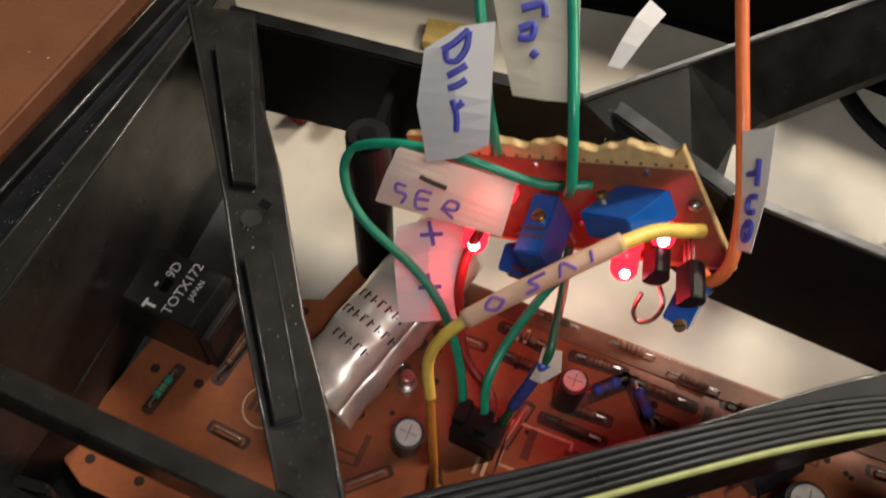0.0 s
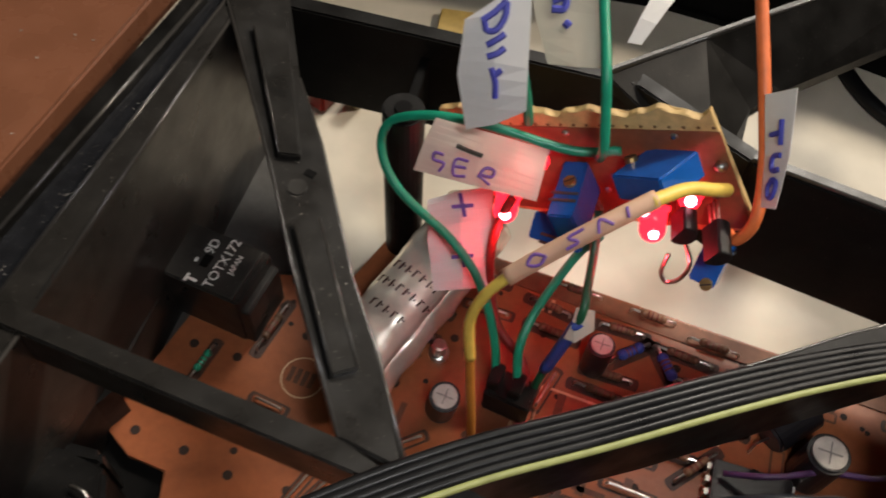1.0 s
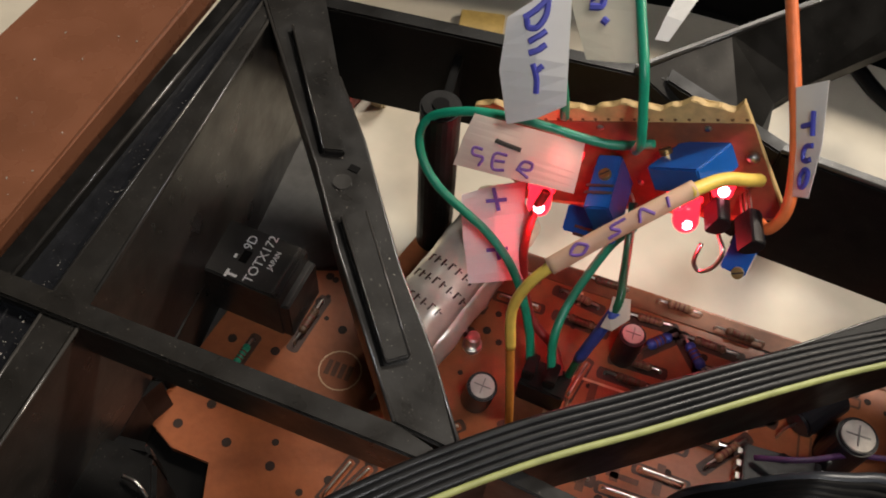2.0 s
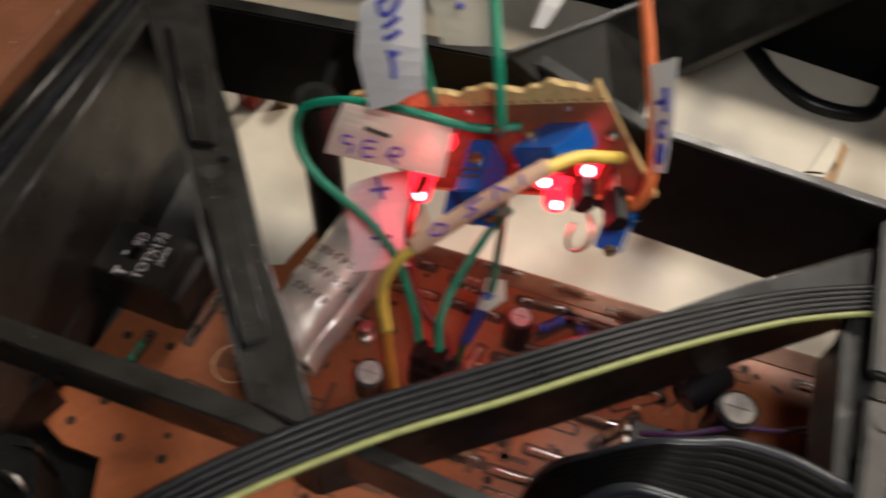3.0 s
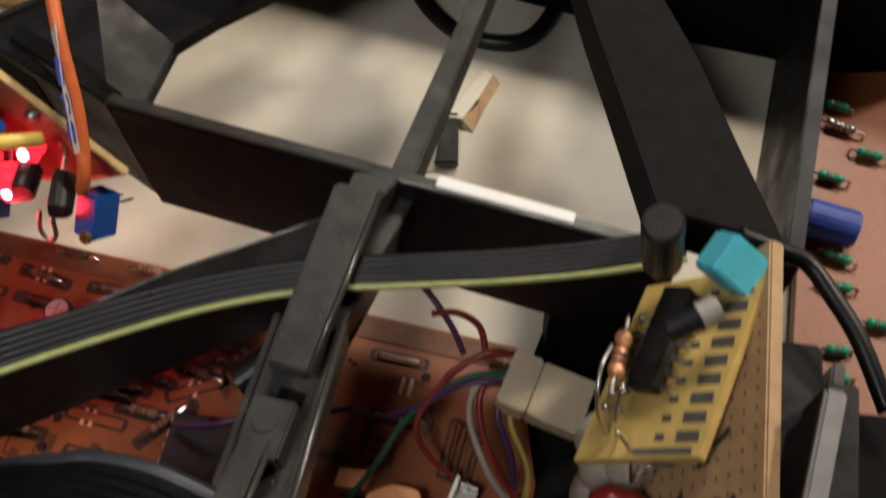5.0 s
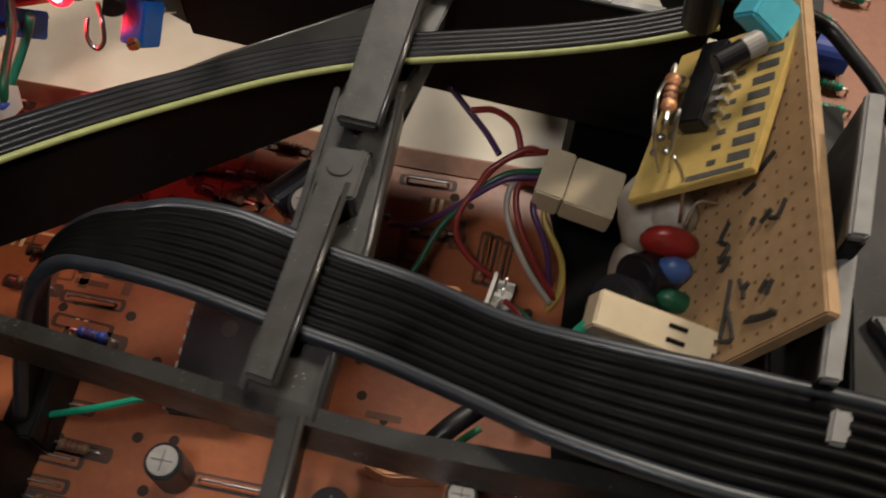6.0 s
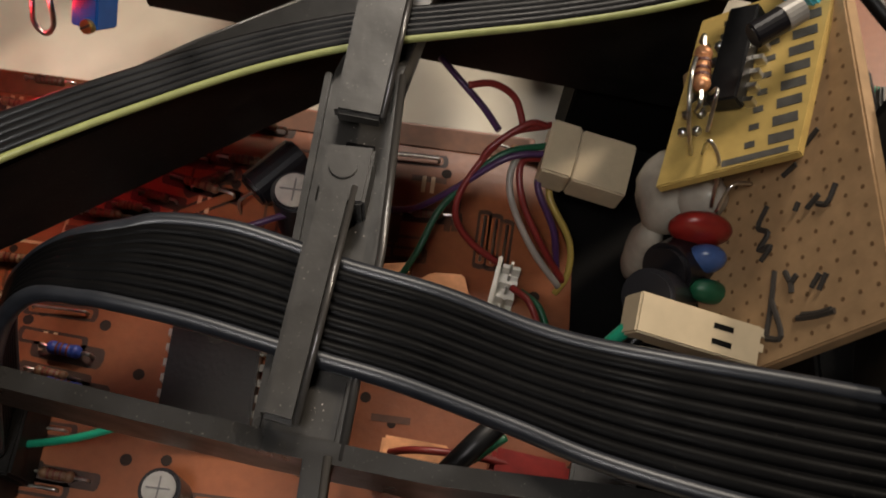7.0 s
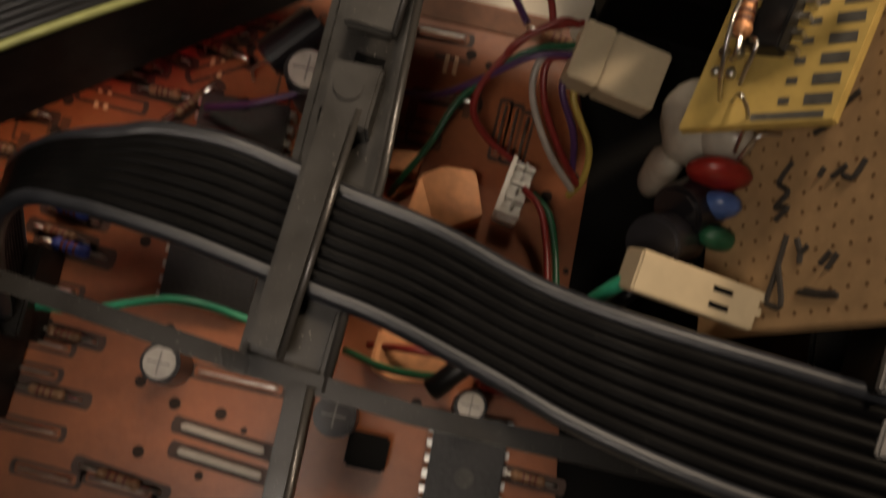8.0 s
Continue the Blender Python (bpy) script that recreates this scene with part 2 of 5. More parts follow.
def tube(points, r, sides=10, per=8, flat=1.0, spline=True):
    """A bent wire along the points. flat squeezes its section."""
    p = curve_points(points, per) if spline else [Vector(q) for q in points]
    bm = bmesh.new()
    rings, up = [], None
    for i, q in enumerate(p):
        d = (p[min(i + 1, len(p) - 1)] - p[max(i - 1, 0)]).normalized()
        if up is None:
            up = d.orthogonal().normalized()
        up = (up - d * up.dot(d)).normalized()
        side = d.cross(up)
        rings.append([bm.verts.new(q + (math.cos(a) * up + math.sin(a) * side * flat) * r)
                      for a in (2 * math.pi * k / sides for k in range(sides))])
    for a, b in zip(rings, rings[1:]):
        for k in range(sides):
            bm.faces.new((a[k], a[(k + 1) % sides], b[(k + 1) % sides], b[k]))
    bm.faces.new(list(reversed(rings[0])))
    bm.faces.new(rings[-1])
    return bm


def joined(*many):
    whole = bmesh.new()
    for bm in many:
        me = bpy.data.meshes.new("piece")
        bm.to_mesh(me)
        bm.free()
        whole.from_mesh(me)
        bpy.data.meshes.remove(me)
    return whole


def sheet(rows, thick):
    """A thin bent sheet through rows of points, with a real thickness."""
    bm = bmesh.new()
    grid = [[bm.verts.new(p) for p in row] for row in rows]
    for a, b in zip(grid, grid[1:]):
        for i in range(len(a) - 1):
            bm.faces.new((a[i], a[i + 1], b[i + 1], b[i]))
    bmesh.ops.recalc_face_normals(bm, faces=bm.faces)
    bmesh.ops.solidify(bm, geom=list(bm.faces), thickness=thick)
    return bm


def frame_of(origin, right, up):
    """A pose with x along right, y along up and z out of the surface."""
    x = Vector(right).normalized()
    y = Vector(up)
    y = (y - x * y.dot(x)).normalized()
    z = x.cross(y)
    m = Matrix((x, y, z)).transposed().to_4x4()
    m.translation = origin
    return m


def flat_bar(m, a, b, w, t=0.00012):
    """A painted stroke from a to b on the surface of the pose m."""
    a, b = Vector((*a, 0)), Vector((*b, 0))
    d = (b - a).normalized()
    n = Vector((-d.y, d.x, 0)) * w / 2
    bm = bmesh.new()
    lo = [bm.verts.new(m @ (p + Vector((0, 0, 0.00002)))) for p in (a + n, a - n, b - n, b + n)]
    hi = [bm.verts.new(m @ (p + Vector((0, 0, t)))) for p in (a + n, a - n, b - n, b + n)]
    bm.faces.new(hi)
    bm.faces.new(list(reversed(lo)))
    for i in range(4):
        bm.faces.new((lo[i], lo[(i + 1) % 4], hi[(i + 1) % 4], hi[i]))
    return bm


def strokes(m, lines, w):
    """Handwriting: each line is a run of points on the surface of the pose m."""
    many = []
    for line in lines:
        many.append(tube([m @ Vector((x, y, 0.00008)) for x, y in line], w / 2, sides=6, per=4, spline=len(line) > 2))
    return joined(*many)


def lettering(text, m, size, mat, parent, name="lettering"):
    """Printed words in the built-in font, turned into a mesh, centred on the pose m."""
    data = bpy.data.curves.new(name, "FONT")
    data.body, data.size, data.extrude, data.align_x, data.align_y = text, size, 0.00005, "CENTER", "CENTER"
    ob = bpy.data.objects.new(name, data)
    scene.collection.objects.link(ob)
    bpy.context.view_layer.update()
    me = bpy.data.meshes.new_from_object(ob.evaluated_get(bpy.context.evaluated_depsgraph_get()))
    bpy.data.objects.remove(ob)
    bm = bmesh.new()
    bm.from_mesh(me)
    bpy.data.meshes.remove(me)
    bmesh.ops.transform(bm, matrix=m, verts=bm.verts)
    return part(name, bm, mat, parent)


TOP = 0.0505          # upper face of the chassis frame over the circuit board
TURN = -14.0          # the circuit board's own direction in plan


def on_board(x, y, turn=0.0, z=0.0):
    return pose(x, y, z, 0, 0, TURN + turn)


# ---- setting: bench, boards, frame ----
solo("table", slab([(-0.7, -0.6), (1.1, -0.6), (1.1, 0.9), (-0.7, 0.9)], -0.036, -0.006, 0.002), TABLE,
     "cream table top under the open chassis", "table", kind="structure")
solo("floor", slab([(-3, -3), (3, -3), (3, 3), (-3, 3)], -0.80, -0.76, 0), DEEP, "dark floor of the room", "floor", kind="structure")

BOARD_OUTLINE = [(0.0462, 0.2015), (0.062, 0.203), (0.076, 0.2045), (0.0845, 0.2205), (0.225, 0.1845), (0.2275, 0.1560), (0.2215, 0.130),
                 (0.214, 0.060), (0.060, 0.060), (0.046, 0.146), (0.0455, 0.1545), (0.037, 0.1565), (0.0318, 0.1610), (0.0306, 0.1640)]
solo("circuit_board", slab(BOARD_OUTLINE, -0.0016, 0.0, 0.0002), BOARD,
     "orange-brown single-sided circuit board with dark printed outlines", "circuit board", kind="structure")
edge_strip = strip((0.0845, 0.2197), (0.2240, 0.1840), 0.0, 0.0048, 0.00004, 0.0003, 0)
solo("board_border", edge_strip, BOARD_EDGE, "bare dark brown border of the circuit board", "board border", kind="structure")
# Dark grey sheet over the table between the left-hand beam and the broad rib.
solo("chassis_floor", slab([(0.020, 0.155), (0.028, 0.155), (0.0450, 0.2020), (0.064, 0.2060), (0.056, 0.232), (0.040, 0.262), (0.0, 0.27)], -0.0055, -0.0027, 0.0003),
     FLOORPLATE, "dark grey sheet lying beside the board", "chassis floor", kind="structure")

# the frame of black plastic
frame_thing = thing("chassis_frame", (0.09, 0.145, 0.03), "black plastic chassis frame of crossing ribs, dusty and scuffed", "chassis frame")


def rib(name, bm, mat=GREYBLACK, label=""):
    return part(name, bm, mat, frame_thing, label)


# broad rib with two raised guide bars, in the dark tone that holds shade
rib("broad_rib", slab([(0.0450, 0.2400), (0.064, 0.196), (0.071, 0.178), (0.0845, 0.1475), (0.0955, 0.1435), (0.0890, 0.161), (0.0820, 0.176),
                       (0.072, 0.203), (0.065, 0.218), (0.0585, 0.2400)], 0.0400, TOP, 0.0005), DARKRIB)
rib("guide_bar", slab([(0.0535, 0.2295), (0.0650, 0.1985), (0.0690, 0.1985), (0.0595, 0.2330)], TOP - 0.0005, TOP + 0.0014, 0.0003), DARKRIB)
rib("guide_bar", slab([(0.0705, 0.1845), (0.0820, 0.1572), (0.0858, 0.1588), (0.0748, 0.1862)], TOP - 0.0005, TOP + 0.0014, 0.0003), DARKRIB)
rib("groove", strip((0.0530, 0.2285), (0.0645, 0.1985), 0.0003, 0.0003, TOP - 0.0010, TOP + 0.0001, 0), DEEP)
rib("groove", strip((0.0698, 0.1842), (0.0815, 0.1570), 0.0003, 0.0003, TOP - 0.0010, TOP + 0.0001, 0), DEEP)
rib("round_mark", rod((0.0695, 0.1925, TOP - 0.0003), (0.0695, 0.1925, TOP + 0.0003), 0.0018, bevel=0.0001))
rib("notch", box(pose(0.0712, 0.1958, TOP - 0.001, 0, 0, -22), 0.0020, 0.0014, 0.0012, 0), DEEP)
# cross rib towards the left-hand beam, in the same dark tone
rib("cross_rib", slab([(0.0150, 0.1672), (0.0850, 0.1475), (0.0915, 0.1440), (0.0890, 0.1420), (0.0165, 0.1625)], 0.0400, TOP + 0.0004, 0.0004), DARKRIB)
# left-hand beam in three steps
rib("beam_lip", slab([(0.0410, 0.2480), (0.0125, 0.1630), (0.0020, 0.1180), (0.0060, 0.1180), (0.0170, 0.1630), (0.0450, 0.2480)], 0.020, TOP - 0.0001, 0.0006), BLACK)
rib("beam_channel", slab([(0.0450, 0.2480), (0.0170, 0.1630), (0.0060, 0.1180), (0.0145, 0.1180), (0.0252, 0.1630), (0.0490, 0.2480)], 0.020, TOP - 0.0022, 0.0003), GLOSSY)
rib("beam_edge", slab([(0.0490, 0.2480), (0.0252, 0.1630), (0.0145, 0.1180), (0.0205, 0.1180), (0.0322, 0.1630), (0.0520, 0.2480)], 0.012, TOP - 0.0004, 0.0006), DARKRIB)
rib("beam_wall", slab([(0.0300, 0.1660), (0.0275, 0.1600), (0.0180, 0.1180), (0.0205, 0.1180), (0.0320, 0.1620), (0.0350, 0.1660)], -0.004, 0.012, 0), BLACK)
# Lighter tone than the lower wall: its soft highlight is in the colour.
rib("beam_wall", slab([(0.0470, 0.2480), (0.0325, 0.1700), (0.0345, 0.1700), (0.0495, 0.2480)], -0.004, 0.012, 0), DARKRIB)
# long rail behind the small board, as three walls whose black also holds shade
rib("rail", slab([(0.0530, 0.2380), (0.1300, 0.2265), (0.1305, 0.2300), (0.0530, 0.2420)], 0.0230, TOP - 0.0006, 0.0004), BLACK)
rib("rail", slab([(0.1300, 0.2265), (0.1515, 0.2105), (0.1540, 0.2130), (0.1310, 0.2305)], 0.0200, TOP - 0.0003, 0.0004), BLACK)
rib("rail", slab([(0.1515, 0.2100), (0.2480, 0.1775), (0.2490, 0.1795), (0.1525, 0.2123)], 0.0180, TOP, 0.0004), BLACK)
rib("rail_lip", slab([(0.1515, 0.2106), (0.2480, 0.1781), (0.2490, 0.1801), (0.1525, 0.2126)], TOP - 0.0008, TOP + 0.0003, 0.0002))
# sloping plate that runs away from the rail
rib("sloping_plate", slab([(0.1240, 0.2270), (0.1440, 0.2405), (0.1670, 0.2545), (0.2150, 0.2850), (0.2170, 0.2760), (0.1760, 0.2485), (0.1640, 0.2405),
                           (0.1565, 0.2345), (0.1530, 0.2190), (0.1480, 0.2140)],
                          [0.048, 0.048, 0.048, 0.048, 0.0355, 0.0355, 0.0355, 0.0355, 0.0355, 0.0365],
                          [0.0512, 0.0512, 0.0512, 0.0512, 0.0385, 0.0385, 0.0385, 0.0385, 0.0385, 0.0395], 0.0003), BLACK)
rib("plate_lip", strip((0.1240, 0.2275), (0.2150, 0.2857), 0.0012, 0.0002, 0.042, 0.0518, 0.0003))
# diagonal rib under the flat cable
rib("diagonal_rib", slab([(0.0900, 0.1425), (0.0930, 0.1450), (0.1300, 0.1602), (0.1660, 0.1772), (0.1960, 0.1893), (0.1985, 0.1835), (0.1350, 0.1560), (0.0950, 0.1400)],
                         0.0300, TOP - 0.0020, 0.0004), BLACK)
# rib, coloured as lit, with two clip bars that hold the flat cables
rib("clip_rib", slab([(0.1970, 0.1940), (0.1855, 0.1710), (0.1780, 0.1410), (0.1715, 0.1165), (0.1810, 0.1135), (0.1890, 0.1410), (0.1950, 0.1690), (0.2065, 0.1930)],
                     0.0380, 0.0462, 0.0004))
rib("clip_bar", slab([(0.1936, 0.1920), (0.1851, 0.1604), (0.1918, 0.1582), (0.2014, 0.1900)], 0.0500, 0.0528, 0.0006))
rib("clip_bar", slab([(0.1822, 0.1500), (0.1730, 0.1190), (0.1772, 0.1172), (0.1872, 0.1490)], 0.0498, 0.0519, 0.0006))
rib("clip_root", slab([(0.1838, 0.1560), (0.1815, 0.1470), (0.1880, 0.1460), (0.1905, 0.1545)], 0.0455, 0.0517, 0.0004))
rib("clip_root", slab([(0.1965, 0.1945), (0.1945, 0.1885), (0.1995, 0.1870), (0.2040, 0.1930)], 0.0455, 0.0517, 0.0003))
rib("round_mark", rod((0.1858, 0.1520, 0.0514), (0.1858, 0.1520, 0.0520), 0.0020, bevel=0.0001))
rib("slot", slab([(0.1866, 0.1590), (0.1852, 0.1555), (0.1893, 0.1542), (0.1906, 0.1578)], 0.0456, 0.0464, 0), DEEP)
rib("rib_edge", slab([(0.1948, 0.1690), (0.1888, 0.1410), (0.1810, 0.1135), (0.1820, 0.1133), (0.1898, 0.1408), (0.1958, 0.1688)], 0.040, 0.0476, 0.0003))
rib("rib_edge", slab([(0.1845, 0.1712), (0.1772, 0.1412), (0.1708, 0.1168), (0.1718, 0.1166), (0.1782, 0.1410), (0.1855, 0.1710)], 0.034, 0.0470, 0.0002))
# struts beyond the rail and at the near end, the latter darkened for shade
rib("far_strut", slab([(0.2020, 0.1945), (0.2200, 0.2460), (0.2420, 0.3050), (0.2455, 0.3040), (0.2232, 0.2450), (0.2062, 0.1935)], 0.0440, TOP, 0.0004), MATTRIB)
rib("far_strut", slab([(0.2455, 0.1870), (0.2380, 0.2300), (0.2300, 0.2800), (0.2420, 0.2800), (0.2500, 0.2380), (0.2562, 0.2180), (0.2650, 0.1800)], 0.0400, TOP, 0.0004), MATTBLACK)
rib("end_wall", slab([(0.2640, 0.1770), (0.2825, 0.2380), (0.3020, 0.3050), (0.3045, 0.3045), (0.2850, 0.2370), (0.2668, 0.1765)], 0.012, TOP, 0.0004), BLACK)
rib("near_rib", slab([(0.0980, 0.1458), (0.1390, 0.1308), (0.1720, 0.1187), (0.1940, 0.1115), (0.2160, 0.1062), (0.2500, 0.0968), (0.2495, 0.0942), (0.2150, 0.1034),
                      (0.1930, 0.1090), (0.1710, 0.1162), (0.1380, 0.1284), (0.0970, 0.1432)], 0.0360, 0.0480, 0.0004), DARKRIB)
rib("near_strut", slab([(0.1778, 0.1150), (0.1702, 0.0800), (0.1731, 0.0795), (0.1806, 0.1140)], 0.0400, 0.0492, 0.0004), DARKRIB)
# round screw post
post = rib("screw_post", rod((0.0860, 0.2155, -0.004), (0.0855, 0.2148, 0.0490), 0.0042, 0.0042, 24, 0.0005), BLACK)
part("screw_hole", rod((0.0855, 0.2148, 0.0486), (0.0855, 0.2148, 0.0493), 0.0017, bevel=0.0), DEEP, post)
rib("post_web", slab([(0.0850, 0.2185), (0.0868, 0.2182), (0.0892, 0.2370), (0.0874, 0.2372)], 0.0250, 0.0445, 0.0003), DEEP)


def highlight_edge(points, z, r=0.00036):
    """A glossy tube added along a rib's rounded arris to draw its bright highlight."""
    return part("edge", tube([(x, y, z) for x, y in points], r, 8, 2, spline=False), EDGE, frame_thing, smooth=True)


highlight_edge([(0.0450, 0.2480), (0.0170, 0.1640)], TOP - 0.0003)
highlight_edge([(0.0490, 0.2480), (0.0252, 0.1640)], TOP - 0.0006)
highlight_edge([(0.0520, 0.2480), (0.0322, 0.1650)], TOP - 0.0006)
highlight_edge([(0.0170, 0.1620), (0.0060, 0.1180)], TOP - 0.0003)
highlight_edge([(0.0252, 0.1620), (0.0145, 0.1180)], TOP - 0.0006)
highlight_edge([(0.0322, 0.1615), (0.0205, 0.1180)], TOP - 0.0006)
highlight_edge([(0.0452, 0.2395), (0.0642, 0.1958), (0.0712, 0.1778), (0.0845, 0.1480)], TOP - 0.0003)
highlight_edge([(0.0955, 0.1440), (0.0889, 0.1610), (0.0819, 0.1760), (0.0719, 0.2030), (0.0649, 0.2180)], TOP - 0.0003)
highlight_edge([(0.0537, 0.2293), (0.0650, 0.1989)], TOP + 0.0012, 0.0002)
highlight_edge([(0.0707, 0.1843), (0.0820, 0.1576)], TOP + 0.0012, 0.0002)
highlight_edge([(0.0858, 0.1590), (0.0748, 0.1858)], TOP + 0.0012, 0.0002)
highlight_edge([(0.1240, 0.2273), (0.2150, 0.2855)], 0.0517)
highlight_edge([(0.0930, 0.1450), (0.1300, 0.1602), (0.1660, 0.1772), (0.1960, 0.1893)], TOP - 0.0022)
highlight_edge([(0.1958, 0.1688), (0.1898, 0.1408), (0.1820, 0.1133)], 0.0475, 0.0006)
highlight_edge([(0.1772, 0.1174), (0.1871, 0.1488)], 0.0515, 0.0005)
highlight_edge([(0.1917, 0.1586), (0.2012, 0.1898)], 0.0524, 0.0005)
highlight_edge([(0.1806, 0.1138), (0.1733, 0.0797)], 0.0489, 0.0005)
highlight_edge([(0.1515, 0.2107), (0.2480, 0.1782)], TOP + 0.0002)
# brown panel on the beam
solo("side_panel", slab([(0.0365, 0.2480), (0.0095, 0.1630), (-0.0060, 0.1180), (-0.0600, 0.1180), (-0.0300, 0.1500), (-0.0040, 0.2140), (0.0080, 0.2480)], 0.0440, TOP + 0.0012, 0.0008),
     VENEER, "glossy reddish-brown side panel with dust specks", "side panel", kind="structure")
solo("rail_tape", slab([(0.2098, 0.1914), (0.2318, 0.1840), (0.2326, 0.1860), (0.2106, 0.1936)], TOP + 0.0002, TOP + 0.0010, 0.0002), WHITETAPE,
     "strip of white tape on the black rail", "tape")

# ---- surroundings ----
# Added sheet: blacks out the lit table in the gap left of the board.
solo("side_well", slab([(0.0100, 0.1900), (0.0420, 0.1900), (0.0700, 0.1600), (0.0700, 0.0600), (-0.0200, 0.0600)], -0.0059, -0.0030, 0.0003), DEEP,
     "added black sheet that keeps the gap under the cross rib dark", "tray", kind="structure")
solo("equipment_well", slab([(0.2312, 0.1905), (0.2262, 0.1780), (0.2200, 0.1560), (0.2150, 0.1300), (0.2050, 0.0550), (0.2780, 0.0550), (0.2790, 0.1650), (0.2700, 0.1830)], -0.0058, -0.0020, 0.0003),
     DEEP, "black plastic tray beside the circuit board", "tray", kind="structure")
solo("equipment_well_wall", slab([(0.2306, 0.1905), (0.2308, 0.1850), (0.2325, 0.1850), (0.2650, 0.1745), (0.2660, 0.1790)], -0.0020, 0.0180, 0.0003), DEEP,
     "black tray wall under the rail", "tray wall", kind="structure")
solo("well_bracket", slab([(0.2440, 0.1080), (0.2560, 0.1680), (0.2700, 0.1660), (0.2600, 0.1040)], -0.0020, 0.0440, 0.0006), BLACK,
     "black plastic bracket behind the tan board", "bracket", kind="structure")
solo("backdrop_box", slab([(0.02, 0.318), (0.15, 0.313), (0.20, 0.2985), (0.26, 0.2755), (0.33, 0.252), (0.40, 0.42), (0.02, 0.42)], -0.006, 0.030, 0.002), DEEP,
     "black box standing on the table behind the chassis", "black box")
solo("adhesive_pad", slab([(0.0860, 0.2985), (0.0990, 0.2980), (0.0985, 0.2885), (0.0855, 0.2890)], -0.006, -0.0035, 0.0003), YELLOWBOARD,
     "yellow adhesive pad on the table", "pad")
solo("adapter_block", slab([(0.0540, 0.2590), (0.0590, 0.2560), (0.0640, 0.2660), (0.0590, 0.2690)], -0.006, 0.004, 0.0008), REDDISC,
     "small dark red plug lying behind the rail", "plug")
solo("cream_plug", slab([(0.0640, 0.2600), (0.0680, 0.2585), (0.0700, 0.2630), (0.0660, 0.2650)], -0.006, 0.004, 0.0005), CREAM,
     "small cream plug lying behind the rail", "plug")
solo("table_cable", tube([(0.1900, 0.318, -0.0035), (0.2005, 0.293, -0.0035), (0.2070, 0.2805, -0.0035), (0.2160, 0.2725, -0.0035), (0.2300, 0.2710, -0.0035), (0.2390, 0.2830, -0.0035),
                          (0.2460, 0.304, -0.0035)], 0.0022, 12), CABLE, "black cable curled on the table", "cable", smooth=True)
tag = thing("paper_tag", (0.2150, 0.2400, -0.006), "folded tan paper tag with a dark clip on the table", "tag")
part("paper", sheet([[(0.2195, 0.2630, -0.0052), (0.2218, 0.2612, -0.0046)], [(0.2150, 0.2560, -0.0050), (0.2182, 0.2535, -0.0040)], [(0.2100, 0.2485, -0.0048), (0.2138, 0.2465, -0.0036)]], 0.0003), CARD, tag, "pale paper strip")
part("fold", sheet([[(0.2218, 0.2612, -0.0046), (0.2236, 0.2590, -0.0057)], [(0.2182, 0.2535, -0.0040), (0.2205, 0.2530, -0.0057)], [(0.2180, 0.2512, -0.0038), (0.2190, 0.2500, -0.0057)], [(0.2138, 0.2465, -0.0036), (0.2165, 0.2440, -0.0057)]], 0.0003), TAN, tag, "tan folded edge")
part("clip", slab([(0.2090, 0.2455), (0.2130, 0.2462), (0.2128, 0.2330), (0.2070, 0.2335)], -0.006, [-0.0025, -0.0018, -0.0028, -0.0035], 0.0006), GREYBLACK, tag)
part("clip_wire", tube([(0.2085, 0.2475, -0.0030), (0.2105, 0.2462, -0.0012), (0.2128, 0.2464, -0.0016)], 0.0003, 6), GREYBLACK, tag)
part("window", sheet([[(0.2000, 0.2395, -0.0048), (0.2062, 0.2400, -0.0042)], [(0.2030, 0.2320, -0.0054), (0.2085, 0.2330, -0.0050)]], 0.0002), CLEARTAPE, tag)
solo("far_lead", tube([(0.0700, 0.3000, 0.028), (0.0900, 0.2880, 0.038), (0.1020, 0.2790, 0.045), (0.1060, 0.2660, 0.052)], 0.0010), GREENWIRE, "thin green lead behind the rail", "wire", smooth=True)
solo("black_module", joined(slab([(0.0160, 0.1500), (0.0290, 0.1515), (0.0400, 0.1480), (0.0430, 0.1350), (0.0380, 0.1180), (0.0100, 0.1180)], -0.0055, 0.0180, 0.0010),
                            slab([(0.0250, 0.1545), (0.0360, 0.1530), (0.0375, 0.1500), (0.0260, 0.1510)], -0.0055, 0.0130, 0.0008)), BLACK,
     "black plastic connector block under the cross rib", "connector block")
solo("bent_lead", tube([(0.0350, 0.1440, 0.0190), (0.0385, 0.1425, 0.0195), (0.0420, 0.1385, 0.0150)], 0.0004, 8), TIN, "bent tinned lead at the black block", "wire", smooth=True)

# second circuit board beyond the end wall
second = thing("far_circuit_board", (0.30, 0.20, -0.006), "orange circuit board with small green parts beyond the wall", "circuit board")
part("board", slab([(0.2760, 0.1500), (0.2820, 0.1850), (0.2980, 0.2560), (0.3700, 0.2560), (0.3700, 0.1500)], -0.0040, 0.0, 0.0003), BOARD, second)
part("support", slab([(0.2900, 0.1700), (0.2950, 0.2300), (0.3500, 0.2300), (0.3500, 0.1700)], -0.0062, -0.0040, 0), DEEP, second)


# ---- electronic parts ----
prints, inner_prints = [], []


